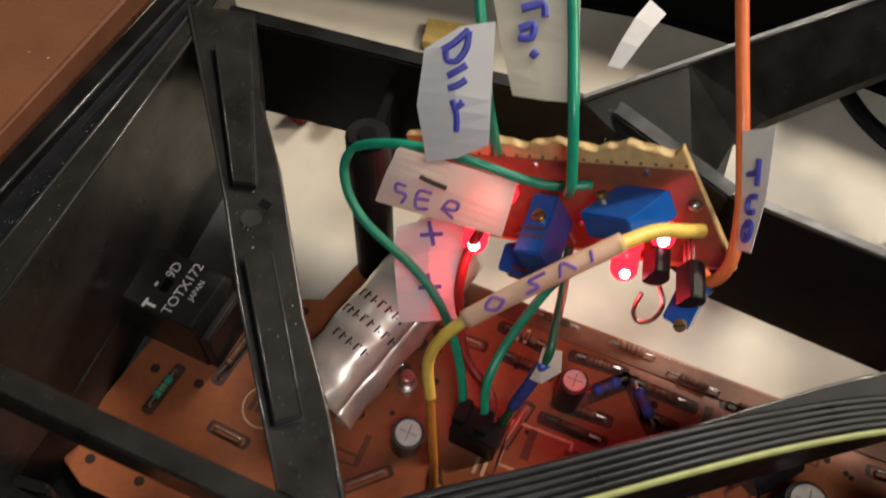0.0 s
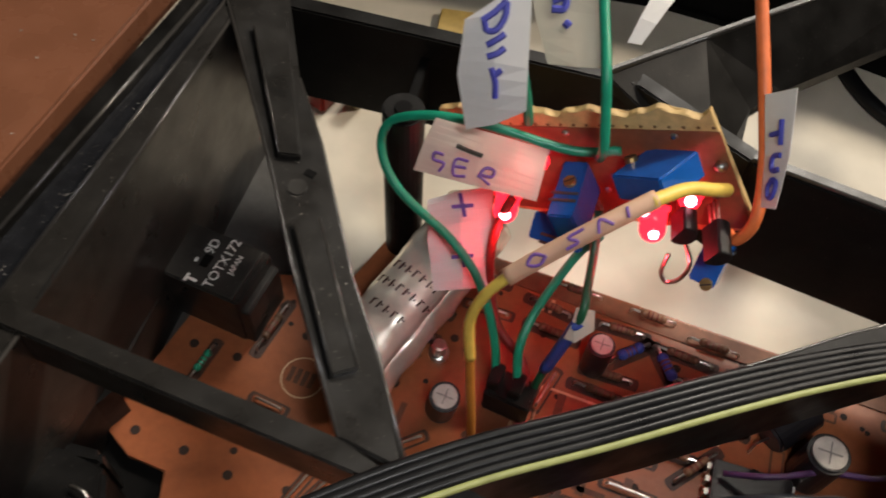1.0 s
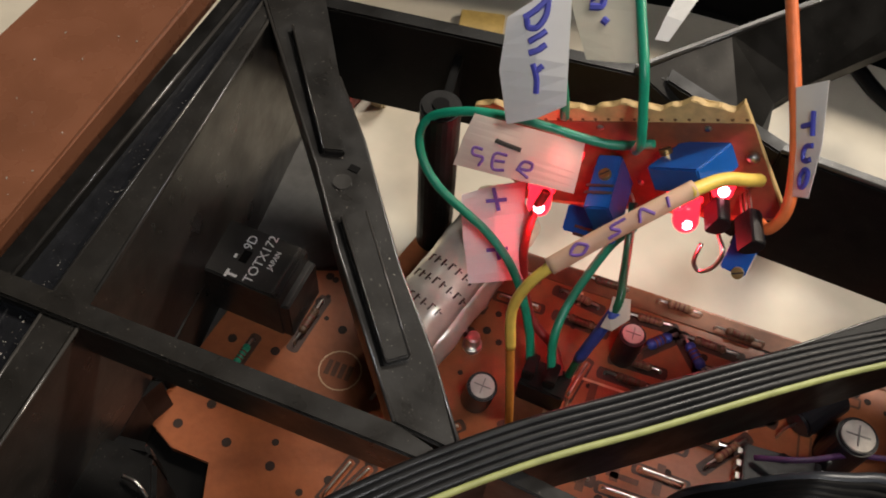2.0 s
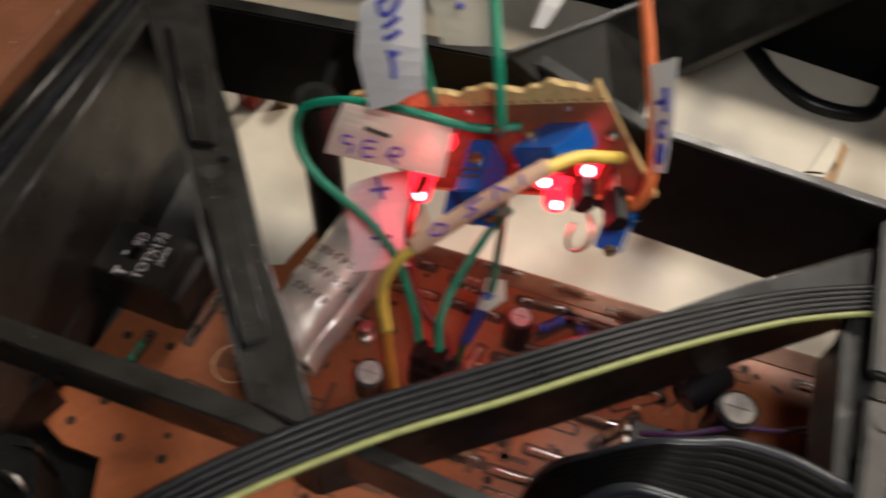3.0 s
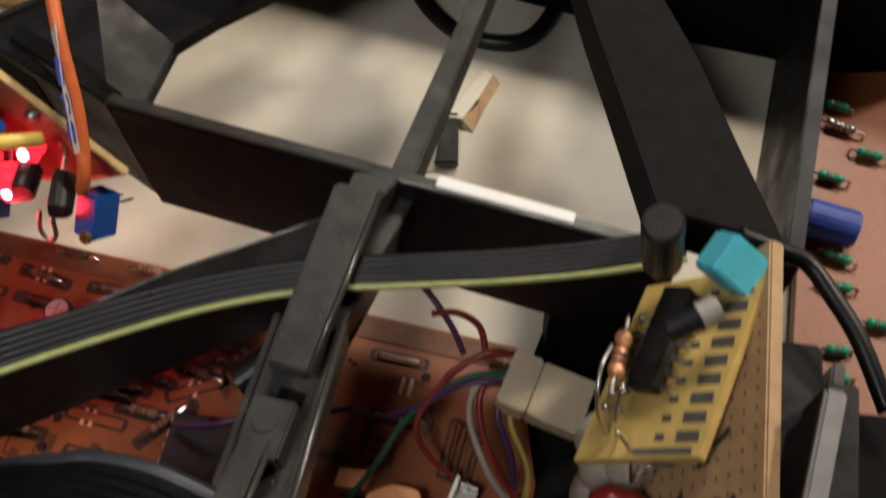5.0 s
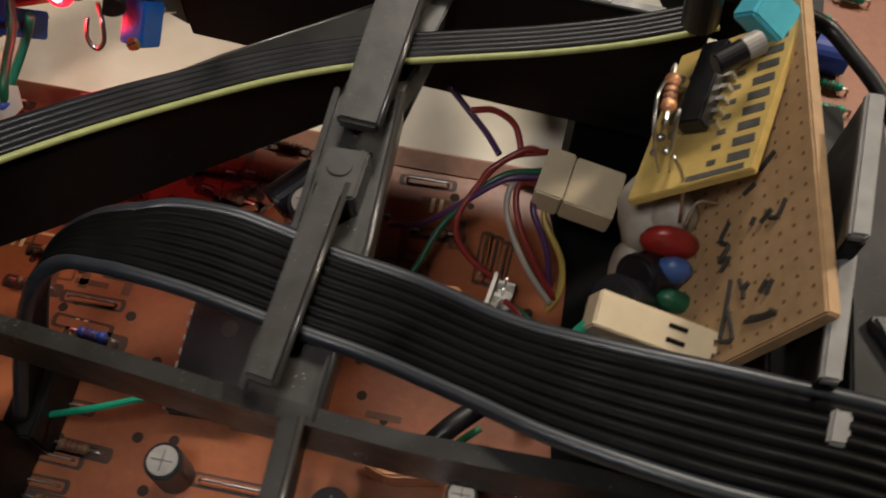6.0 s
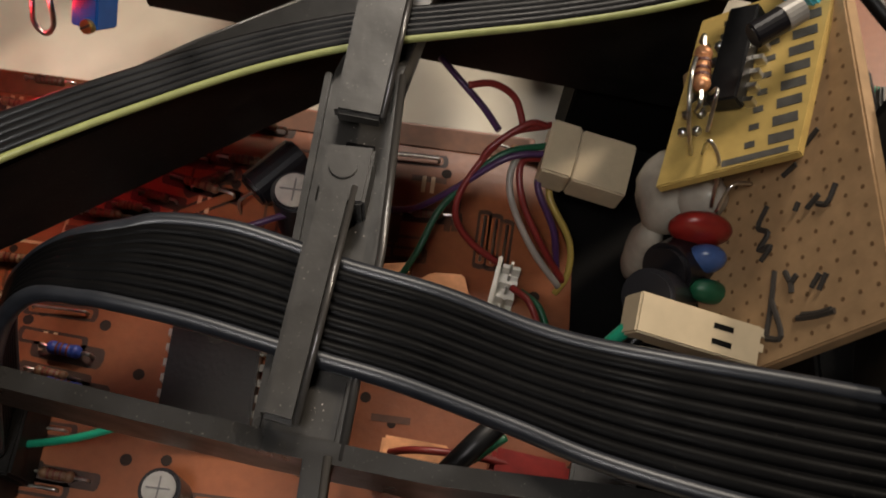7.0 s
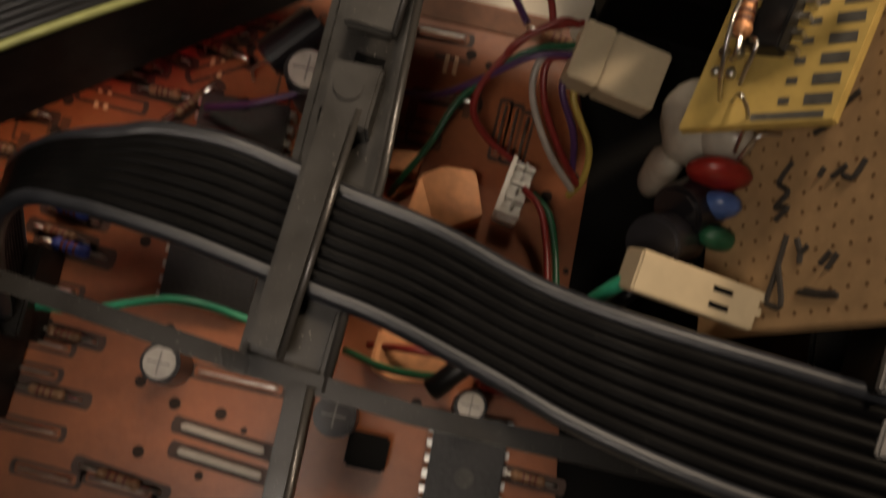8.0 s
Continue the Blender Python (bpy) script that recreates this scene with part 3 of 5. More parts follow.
def capsule(a, b, w, z, past=0.0012):
    """A flat oblong with round ends from a to b."""
    a, b = Vector((*a, 0)), Vector((*b, 0))
    d = (b - a).normalized()
    n = Vector((-d.y, d.x, 0))
    a, b = a - d * past, b + d * past
    ring = []
    for c, s in ((b, 1), (a, -1)):
        for k in range(5):
            g = math.pi * (k / 4 - 0.5)
            p = c + (d * math.cos(g) * 0.4 + n * math.sin(g)) * s * w / 2
            ring.append((p.x, p.y))
    return slab(ring, 0.00001, z, 0)


def resistor(a, b, body=RESISTOR, r=0.0010, lift=0.0013, name="resistor", label="small axial resistor lying on the circuit board", group="board resistors", z=0.0):
    a, b = Vector((*a, z + lift)), Vector((*b, z + lift))
    d = (b - a)
    ob = thing(name, (a.x, a.y, z), label, "resistor", group)
    if z == 0.0:
        prints.append(capsule(a.xy, b.xy, r * 3.0, 0.00005))
    p, q = a + d * 0.24, b - d * 0.24
    prof = joined(rod(p, q, r * 0.86, sides=12, bevel=r * 0.3), ball(p + d * 0.05, r, sides=10), ball(q - d * 0.05, r, sides=10))
    part("body", prof, body, ob, smooth=True)
    for k in (0.38, 0.47, 0.58):
        part("band", rod(a + d * (k - 0.018), a + d * (k + 0.018), r * 0.93, sides=12), BAND, ob)
    for s, e in ((a, p), (b, q)):
        part("lead", tube([Vector((s.x, s.y, z - 0.0005)), s + (e - s) * 0.08, e], r * 0.28, 6, 4), TIN, ob)
    return ob


def capacitor(x, y, r, h, top=CAPTOP, tilt=(0, 0), label="black electrolytic capacitor with a silver top", z=0.0, marks=True):
    ob = thing("capacitor", (x, y, z), label, "capacitor", "board capacitors")
    m = pose(x, y, z, tilt[0], tilt[1], TURN)
    base, end = m @ Vector((0, 0, 0)), m @ Vector((0, 0, h))
    up = (end - base).normalized()
    part("sleeve", rod(base, end, r, sides=28, bevel=r * 0.12), CAPBLACK, ob, smooth=False)
    part("top", rod(end - up * 0.0002, end + up * 0.00025, r * 0.80, sides=24, bevel=0.0001), top, ob, "silver vented top")
    if marks:
        e = m @ Matrix.Translation((0, 0, h + 0.0003))
        part("vent", joined(flat_bar(e, (-r * 0.6, 0), (r * 0.55, 0), r * 0.07), flat_bar(e, (0, -r * 0.55), (0, r * 0.55), r * 0.07)), GREYTOOTH, ob)
    return ob


def jumper(a, b, z=0.0, h=0.0011, name="wire_link"):
    a, b = Vector((*a, z)), Vector((*b, z))
    prints.append(capsule(a.xy, b.xy, 0.0028, 0.00005))
    inner_prints.append(capsule(a.xy, b.xy, 0.0017, 0.00010, 0.0004))
    up = Vector((0, 0, h))
    d = b - a
    return solo(name, tube([a - up * 0.3, a + up * 0.8 + d * 0.03, a + up + d * 0.12, b + up - d * 0.12, b + up * 0.8 - d * 0.03, b - up * 0.3], 0.0003, 6, 4), TIN,
                "bare tinned wire link on the circuit board", "wire link", "wire links", smooth=True)


def chip(m, length, width, pins, label="long black integrated circuit in two rows of pins"):
    ob = thing("integrated_circuit", m.translation, label, "chip")
    part("body", joined(box(m @ Matrix.Translation((0, 0, 0.0012)), width * 0.84, length, 0.0034, 0.0003)), CHIP, ob)
    part("notch", rod(m @ Vector((0, length * 0.47, 0.00455)), m @ Vector((0, length * 0.47, 0.00475)), 0.0012, sides=16), DEEP, ob)
    part("dimple", rod(m @ Vector((0, -length * 0.05, 0.00455)), m @ Vector((0, -length * 0.05, 0.0047)), 0.0017, sides=20), GREYBLACK, ob)
    step = length * 0.94 / (pins - 1)
    for side in (-1, 1):
        for k in range(pins):
            y = -length * 0.47 + k * step
            m2 = m @ pose(side * width * 0.46, y, 0)
            part("pin", joined(box(m2 @ Matrix.Translation((0, 0, -0.0005)), 0.0005, 0.0011, 0.0032, 0), box(m2 @ Matrix.Translation((-side * 0.0004, 0, 0.0024)), 0.0013, 0.0013, 0.0004, 0)), TIN, ob)
    return ob


def lead_wire(name, points, r, mat, label, group="hook-up wires", sides=10):
    return solo(name, tube(points, r, sides), mat, label, "wire", group, smooth=True)


# long chip under the near flat cable
chip(frame_of((0.1610, 0.1492, 0.0), (0.0175, -0.0032, 0), (0.0094, 0.0365, 0)), 0.0385, 0.0190, 14)
# main electrolytic capacitors
capacitor(0.0992, 0.1748, 0.0032, 0.0115, tilt=(8, 6), label="black electrolytic capacitor leaning beside a socket")
capacitor(0.1315, 0.1888, 0.0029, 0.0115, label="black electrolytic capacitor with a top reddened by the lamps")
capacitor(0.1765, 0.1700, 0.0043, 0.0135, label="large black electrolytic capacitor with a slotted silver top")
capacitor(0.1518, 0.1204, 0.0034, 0.0100, label="black electrolytic capacitor with a bright crossed top")
capacitor(0.2030, 0.1120, 0.0028, 0.0100, label="small black electrolytic capacitor beyond the near rib")
capacitor(0.1805, 0.1110, 0.0036, 0.0100, top=CAPBLACK, label="black capped capacitor beyond the near rib")
lying = thing("lying_capacitor", (0.173, 0.178, 0.0), "black capacitor lying on the circuit board", "capacitor")
part("sleeve", rod((0.1680, 0.1755, 0.0042), (0.1775, 0.1825, 0.0052), 0.0038, sides=22, bevel=0.0006), CAPBLACK, lying)
part("lead", tube([(0.1680, 0.1755, 0.0042), (0.1655, 0.1740, 0.0040), (0.1650, 0.1735, -0.0003)], 0.0003, 6), TIN, lying)
# black socket with two green wires
socket = thing("socket", (0.1130, 0.1780, 0.0), "black socket with two green wires", "socket")
part("body", box(on_board(0.1135, 0.1780, -4), 0.0100, 0.0068, 0.0078, 0.0004), BLACK, socket)
part("collar", box(on_board(0.1100, 0.1795, -4, 0.0078), 0.0026, 0.0050, 0.0035, 0.0003), BLACK, socket)
part("collar", box(on_board(0.1145, 0.1780, -4, 0.0078), 0.0026, 0.0050, 0.0030, 0.0003), BLACK, socket)
can = thing("metal_can", (0.0975, 0.1875, 0.0), "small metal can transistor on the circuit board", "transistor")
part("cap", rod((0.0975, 0.1875, 0.0012), (0.0975, 0.1875, 0.0050), 0.0017, 0.0015, 18, 0.0003), SOLDER, can)
part("rim", rod((0.0975, 0.1875, -0.0001), (0.0975, 0.1875, 0.0013), 0.0022, sides=18), SOLDER, can)
# resistors on the board
for a, b in (((0.058, 0.183), (0.0625, 0.1945)), ((0.1260, 0.2005), (0.1170, 0.2040)), ((0.1170, 0.1975), (0.1270, 0.1945)), ((0.1330, 0.1995), (0.1430, 0.1975)), ((0.1450, 0.1955), (0.1580, 0.1918)),
             ((0.1275, 0.1842), (0.1390, 0.1810)), ((0.1300, 0.1880), (0.1400, 0.1858)), ((0.1560, 0.1795), (0.1640, 0.1822)), ((0.1520, 0.1825), (0.1640, 0.1770)),
             ((0.1610, 0.1860), (0.1720, 0.1830)), ((0.1460, 0.1795), (0.1530, 0.1768)), ((0.1265, 0.1462), (0.1360, 0.1428)), ((0.1010, 0.2095), (0.1110, 0.2070)),
             ((0.0890, 0.2000), (0.0985, 0.1975)), ((0.0875, 0.1935), (0.0960, 0.1910)), ((0.1410, 0.1775), (0.1480, 0.1755)), ((0.1150, 0.1620), (0.1240, 0.1595)), ((0.1365, 0.1040), (0.1500, 0.0990)),
             ((0.1280, 0.1280), (0.1380, 0.1250)), ((0.1250, 0.1180), (0.1360, 0.1150)), ((0.2280, 0.1780), (0.2170, 0.1830)), ((0.1960, 0.1700), (0.2060, 0.1680)), ((0.2180, 0.0980), (0.2080, 0.1010))):
    resistor(a, b)
for a, b in (((0.1355, 0.1905), (0.1440, 0.1955)), ((0.1455, 0.1950), (0.1500, 0.1855)), ((0.1280, 0.1435), (0.1390, 0.1400)), ((0.1290, 0.1500), (0.1380, 0.1470))):
    resistor(a, b, BLUERES, 0.0013, 0.0017, label="small blue resistor lying on the circuit board", group="blue resistors")
resistor((0.0455, 0.1745), (0.0488, 0.1830), GREENWIRE, 0.0009, 0.0012, label="small green diode lying on the circuit board", group="diodes", name="diode")
for a, b in (((0.0700, 0.1500), (0.0745, 0.1575)), ((0.0740, 0.1510), (0.0785, 0.1565)), ((0.1380, 0.1020), (0.1480, 0.0990)),
             ((0.1195, 0.1780), (0.1235, 0.1860)), ((0.2122, 0.1675), (0.2098, 0.1585)), ((0.2142, 0.1665), (0.2118, 0.1578)), ((0.2162, 0.1650), (0.2138, 0.1570)), ((0.1020, 0.1610), (0.1090, 0.1590)),
             ((0.0600, 0.1720), (0.0660, 0.1700)), ((0.0890, 0.1640), (0.0960, 0.1680)), ((0.1030, 0.2010), (0.1120, 0.1990)), ((0.1960, 0.1830), (0.2050, 0.1810))):
    jumper(a, b)
# two flat metal bars on the near board
for x, y in ((0.1605, 0.1078), (0.1600, 0.1036)):
    prints.append(capsule((x - 0.0072, y + 0.0024), (x + 0.0072, y - 0.0024), 0.0030, 0.00005))
    solo("metal_bar", box(pose(x, y, -0.0003, 0, 0, -18.5), 0.0150, 0.0012, 0.0016, 0.0003), LOOMWHITE, "flat tinned metal bar lying on the circuit board", "metal bar", "metal bars")
# near chip
chip(frame_of((0.2020, 0.1010, 0.0), (0.0150, -0.0030, 0), (0.0030, 0.0150, 0)), 0.0190, 0.0150, 8, "black integrated circuit beyond the near rib")
solo("adjuster", box(on_board(0.1855, 0.1050), 0.0070, 0.0060, 0.0055, 0.0005), DEEP, "small black adjuster on the near circuit board", "adjuster")
# printed marks and holes on the board
holes = []


def outline(x, y, w, h, turn=0.0, s=0.00055):
    m = on_board(x, y, turn)
    c = [(-w / 2, -h / 2), (w / 2, -h / 2), (w / 2, h / 2), (-w / 2, h / 2)]
    return [flat_bar(m, c[i], c[(i + 1) % 4], s, 0.00006) for i in range(4)]


rng = random.Random(4)
for x, y in ((0.037, 0.162), (0.048, 0.159), (0.058, 0.155), (0.054, 0.181), (0.068, 0.188), (0.044, 0.183), (0.043, 0.167), (0.184, 0.186), (0.175, 0.187), (0.129, 0.164), (0.121, 0.161), (0.131, 0.170),
             (0.129, 0.157), (0.140, 0.153), (0.146, 0.143), (0.144, 0.128), (0.206, 0.178), (0.219, 0.150), (0.152, 0.114), (0.160, 0.112), (0.146, 0.106), (0.146, 0.118)):
    holes.append(rod((x, y, -0.0001), (x, y, 0.00007), 0.00105, sides=14))
for k in range(150):
    x, y = rng.uniform(0.05, 0.225), rng.uniform(0.085, 0.205)
    if y > 0.217 - 0.258 * (x - 0.099) - 0.004:
        continue
    r = rng.choice((0.0006, 0.0008, 0.0010))
    holes.append(rod((x, y, -0.0001), (x, y, 0.00006), r, sides=10))
bars = []
for k in range(26):
    x, y = rng.uniform(0.085, 0.215), rng.uniform(0.090, 0.205)
    if y > 0.217 - 0.258 * (x - 0.099) - 0.010 or y < 0.128:
        continue
    w, h = rng.choice(((0.0100, 0.0026), (0.0075, 0.0022), (0.0026, 0.0085), (0.0060, 0.0045)))
    bars += outline(x, y, w, h, rng.choice((0, 0, 0, 90, 3)))
for a, b in (((0.1400, 0.2040), (0.1500, 0.2015)), ((0.1530, 0.1985), (0.1640, 0.1955)), ((0.1490, 0.1880), (0.1590, 0.1855)), ((0.1350, 0.1765), (0.1450, 0.1740)), ((0.1660, 0.1935), (0.1750, 0.1910)),
             ((0.1185, 0.1690), (0.1280, 0.1665)), ((0.1440, 0.1720), (0.1540, 0.1695)), ((0.1230, 0.2085), (0.1330, 0.2060)), ((0.1060, 0.1690), (0.1090, 0.1590)), ((0.1490, 0.1650), (0.1580, 0.1720))):
    resistor(a, b)
for a, b in (((0.1225, 0.1270), (0.1330, 0.1240)), ((0.1230, 0.1215), (0.1310, 0.1195)), ((0.1225, 0.1120), (0.1320, 0.1095)), ((0.1560, 0.1195), (0.1700, 0.1160)), ((0.1260, 0.1040), (0.1350, 0.1015)),
             ((0.1240, 0.1365), (0.1340, 0.1340)), ((0.1270, 0.1580), (0.1370, 0.1555)), ((0.1350, 0.1630), (0.1440, 0.1605))):
    jumper(a, b)
for a, b in (((0.1262, 0.1528), (0.1352, 0.1500)), ((0.1338, 0.1712), (0.1440, 0.1684)), ((0.1540, 0.1745), (0.1635, 0.1775))):
    prints.append(capsule(a, b, 0.0030, 0.00005))
    inner_prints.append(capsule(a, b, 0.0018, 0.00010, 0.0004))
solo("component_print", joined(*prints), DARKPRINT, "dark printed oblongs under the small components", "print", kind="structure")
solo("component_print", joined(*inner_prints), BOARD, "bare board inside the printed oblongs", "print", kind="structure")
solo("board_print", joined(*bars), TRACK, "dark printed outlines on the circuit board", "print", kind="structure")
solo("board_holes", joined(*holes), HOLE, "small drilled holes in the circuit board", "holes", kind="stuff")
pads = []
for k in range(60):
    x, y = rng.uniform(0.09, 0.215), rng.uniform(0.095, 0.205)
    if y > 0.217 - 0.258 * (x - 0.099) - 0.010 or y < 0.128:
        continue
    m = on_board(x, y, rng.choice((0, 90)))
    pads += [flat_bar(m, (-0.0035, 0), (0.0035, 0), rng.choice((0.0013, 0.0018)), 0.00007)]
solo("board_bands", joined(*pads), TRACK, "broad dark printed bands on the circuit board", "print", kind="structure")
pale = []
for x, y in ((0.1373, 0.1700), (0.1300, 0.1510), (0.1210, 0.2030), (0.1580, 0.1760), (0.1150, 0.1720), (0.2020, 0.1760)):
    m = on_board(x, y)
    pale += [flat_bar(m, (dx, -0.0018), (dx, 0.0018), 0.0008, 0.00009) for dx in (-0.0009, 0.0009)]
for k in range(7):
    m = on_board(0.1430 + k * 0.0034, 0.2042 - k * 0.0009)
    pale += [flat_bar(m, (-0.0009, -0.0009), (-0.0009, 0.0009), 0.0003), flat_bar(m, (0, 0.0009), (0.0009, -0.0009), 0.0003)]
for k in range(18):
    a0, a1 = 2 * math.pi * k / 18, 2 * math.pi * (k + 1) / 18
    pale.append(flat_bar(pose(0.069, 0.178, 0), (0.0047 * math.cos(a0), 0.0047 * math.sin(a0)), (0.0047 * math.cos(a1), 0.0047 * math.sin(a1)), 0.0003))
solo("pale_marks", joined(*pale), PRINT, "pale printed marks and bars on the circuit board", "print", kind="structure")
solo("round_pad", joined(*[flat_bar(on_board(0.069, 0.178), (dx, -0.0018), (dx, 0.0018), 0.0011, 0.00008) for dx in (-0.0027, -0.0011, 0.0005, 0.0021)]), TRACK,
     "dark printed bars in a round mark", "print", kind="structure")
# red-lit square of print beside the socket
solo("board_shield", joined(*outline(0.1260, 0.1765, 0.0130, 0.0100, 0, 0.0006)), PRINT, "pale printed frame on the circuit board", "print", kind="structure")

# ---- optical transmitter block ----
opt = thing("optical_transmitter", (0.0500, 0.1930, 0.0), "black optical transmitter block with white printing", "transmitter")
om = frame_of((0.0555, 0.1855, 0.0), (0.0040, 0.0125, 0), (-0.0120, 0.0035, 0))
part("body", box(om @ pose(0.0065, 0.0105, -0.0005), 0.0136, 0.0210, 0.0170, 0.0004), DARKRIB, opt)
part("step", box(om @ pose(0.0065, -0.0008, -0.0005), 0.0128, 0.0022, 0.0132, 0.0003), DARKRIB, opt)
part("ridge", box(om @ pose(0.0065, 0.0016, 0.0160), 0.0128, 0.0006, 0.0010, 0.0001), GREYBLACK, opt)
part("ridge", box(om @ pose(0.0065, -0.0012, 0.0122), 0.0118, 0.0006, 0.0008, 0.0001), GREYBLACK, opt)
part("recess", box(om @ pose(0.0060, 0.0112, 0.0158), 0.0030, 0.0018, 0.00095, 0.0), DEEP, opt)
face = om @ Matrix.Translation((0.0065, 0.0, 0.01655))
lettering("TOTX172", face @ pose(0.0004, 0.0078, 0), 0.0030, WHITEINK, opt)
lettering("JAPAN", face @ pose(0.0012, 0.0051, 0), 0.0017, WHITEINK, opt)
PM = face @ pose(-0.0004, 0.0036, 0)
part("worn_print", joined(flat_bar(PM, (-0.0062, 0.0092), (-0.0042, 0.0092), 0.0006), flat_bar(PM, (-0.0052, 0.0092), (-0.0052, 0.0068), 0.0006), flat_bar(PM, (-0.0012, 0.0096), (-0.0002, 0.0096), 0.0006)), WHITEINK, opt)
lettering("9D", PM @ pose(0.0036, 0.0082, 0), 0.0030, WHITEINK, opt)

# ---- large foil-sleeved capacitor ----
foil = thing("foil_capacitor", (0.092, 0.190, 0.0), "large tubular capacitor in silver foil with a white marked sleeve", "capacitor")
e1, e2 = Vector((0.1030, 0.2150, 0.0150)), Vector((0.0805, 0.1780, 0.0078))
ax = (e1 - e2).normalized()
RS, N = 0.0086, 36
eye_side = Vector((-0.10, -0.62, 0.78))
eye_side = (eye_side - ax * eye_side.dot(ax)).normalized()


def sleeve_mesh(a, b, r, crinkle, seed, steps=40):
    """A tube with small dents and folds."""
    d = (b - a).normalized()
    u = d.orthogonal().normalized()
    v = d.cross(u)
    rows = []
    for i in range(steps + 1):
        c = a + (b - a) * (i / steps)
        row = []
        for k in range(N + 1):
            w = 2 * math.pi * (k % N) / N
            q = c + (math.cos(w) * u + math.sin(w) * v) * r
            row.append(q + (q - c).normalized() * crinkle * (noise.noise(q * 190 + Vector((seed, 0, 0))) + 0.35 * noise.noise(q * 620)))
        rows.append(row)
    return sheet(rows, 0.0003)


part("foil", sleeve_mesh(e2, e1, RS, 0.00075, 3.0), FOIL, foil, "crumpled silver foil under clear film", smooth=True)
part("core", rod(e2 + ax * 0.0005, e1 - ax * 0.0005, RS * 0.86, sides=28), CAPBLACK, foil)
part("lead", tube([e2 + ax * 0.001, e2 - ax * 0.003, e2 - ax * 0.005 + Vector((0, 0, -0.005)), Vector((e2.x - 0.004, e2.y - 0.006, -0.0004))], 0.0004, 8), TIN, foil, smooth=True)
PAPER_ROWS = [[(0.0915, 0.2100, 0.0262), (0.0985, 0.2118, 0.0285), (0.1048, 0.2138, 0.0284)], [(0.0925, 0.2020, 0.0240), (0.0990, 0.2040, 0.0255), (0.1054, 0.2060, 0.0248)],
              [(0.0950, 0.1925, 0.0190), (0.1010, 0.1935, 0.0195), (0.1064, 0.1955, 0.0182)]]
PFINE = []
for i in range(2):
    for s in range(6):
        PFINE.append([Vector(p) * (1 - s / 6) + Vector(q) * (s / 6) + Vector((0, 0, 0.0003 * math.sin(9.0 * (i + s / 6)))) for p, q in zip(PAPER_ROWS[i], PAPER_ROWS[i + 1])])
PFINE.append([Vector(p) for p in PAPER_ROWS[2]])
part("sleeve", sheet(PFINE, 0.0002), WHITEPAPER, foil, "white paper sleeve with two blue plus signs")
for spot in (Vector((0.0988, 0.2085, 0.0279)), Vector((0.1000, 0.1990, 0.0236))):
    pm = frame_of(spot, (0.90, 0.30, 0.06), (-0.10, 0.85, 0.46))
    part("plus_sign", joined(flat_bar(pm, (-0.0022, 0.0001), (0.0023, -0.0004), 0.0008, 0.0004), flat_bar(pm, (0.0001, -0.0024), (0.0, 0.0026), 0.0008, 0.0004)), BLUEINK, foil)
# worn print round the foil, unreadable
bars_on_foil = []
for row_at, cells in ((0.50, 7), (0.40, 8), (0.28, 5)):
    for k in range(cells):
        turn = (k - cells / 2) * 0.20 - 0.15
        out = (Matrix.Rotation(turn, 3, ax) @ eye_side).normalized()
        pm = frame_of(e2 + (e1 - e2) * row_at + out * (RS + 0.0006), ax.cross(out), ax)
        bars_on_foil += [flat_bar(pm, (-0.0004, -0.0009), (-0.0002, 0.0009), 0.0004, 0.0002), flat_bar(pm, (0.0001, 0.0008 - 0.0005 * (k % 3)), (0.0006, 0.0007 - 0.0005 * (k % 3)), 0.0003, 0.0002)]
part("print_bars", joined(*bars_on_foil), DARKPRINT, foil, "dark worn print on the foil")

# ---- small perforated board with trimmers and lamps ----
A = Vector((0.87801, -0.23946, 0.41444))
UP = -Vector((0.39409, -0.12975, -0.90986))
PERF = frame_of((0.1383, 0.2051, 0.0688), A, UP)
perf = thing("perforated_board", (0.130, 0.206, 0.040), "broken cream perforated board carrying trimmers and red lamps", "circuit board")
rng = random.Random(11)
tops = [(-0.0530 + 0.0520 * k / 44, 0.0008 * math.sin(k * 0.55) + 0.0005 * math.sin(k * 1.7 + 1.0) - 0.0009 + rng.uniform(-0.0003, 0.0002)) for k in range(44)] + [(-0.0003, 0.0)]
poly = tops + [(0.0047, -0.0306), (-0.0060, -0.0312), (-0.0200, -0.0300), (-0.0400, -0.0290), (-0.0505, -0.0280)]
bm = slab(poly, -0.0016, 0.0, 0.0002)
bmesh.ops.transform(bm, matrix=PERF, verts=bm.verts)
part("board", bm, CREAMBOARD, perf)
dots = [rod(PERF @ Vector((-0.0510 + 0.00254 * i, -0.0040 - 0.00254 * j, -0.0001)), PERF @ Vector((-0.0510 + 0.00254 * i, -0.0040 - 0.00254 * j, 0.00006)), 0.00036, sides=8)
        for i in range(21) for j in range(10)]
part("perforation", joined(*dots), PERFHOLE, perf)
# Copper side; part of its red stands in for the lamps' glow.
bm = slab([(-0.0490, -0.0042), (0.0008, -0.0048), (0.0040, -0.0300), (-0.0480, -0.0275)], 0.00002, 0.00012, 0)
bmesh.ops.transform(bm, matrix=PERF, verts=bm.verts)
part("copper_face", bm, COPPERFACE, perf, "copper-coated face with the red lamps' glow in its colour")
back = [rod(PERF @ Vector((-0.048 + 0.0051 * i, -0.006 - 0.005 * j, 0.0)), PERF @ Vector((-0.048 + 0.0051 * i, -0.006 - 0.005 * j, 0.0006)), 0.0008, 0.0004, 8) for i in range(10) for j in range(5) if (i * 7 + j * 3) % 4 == 0]
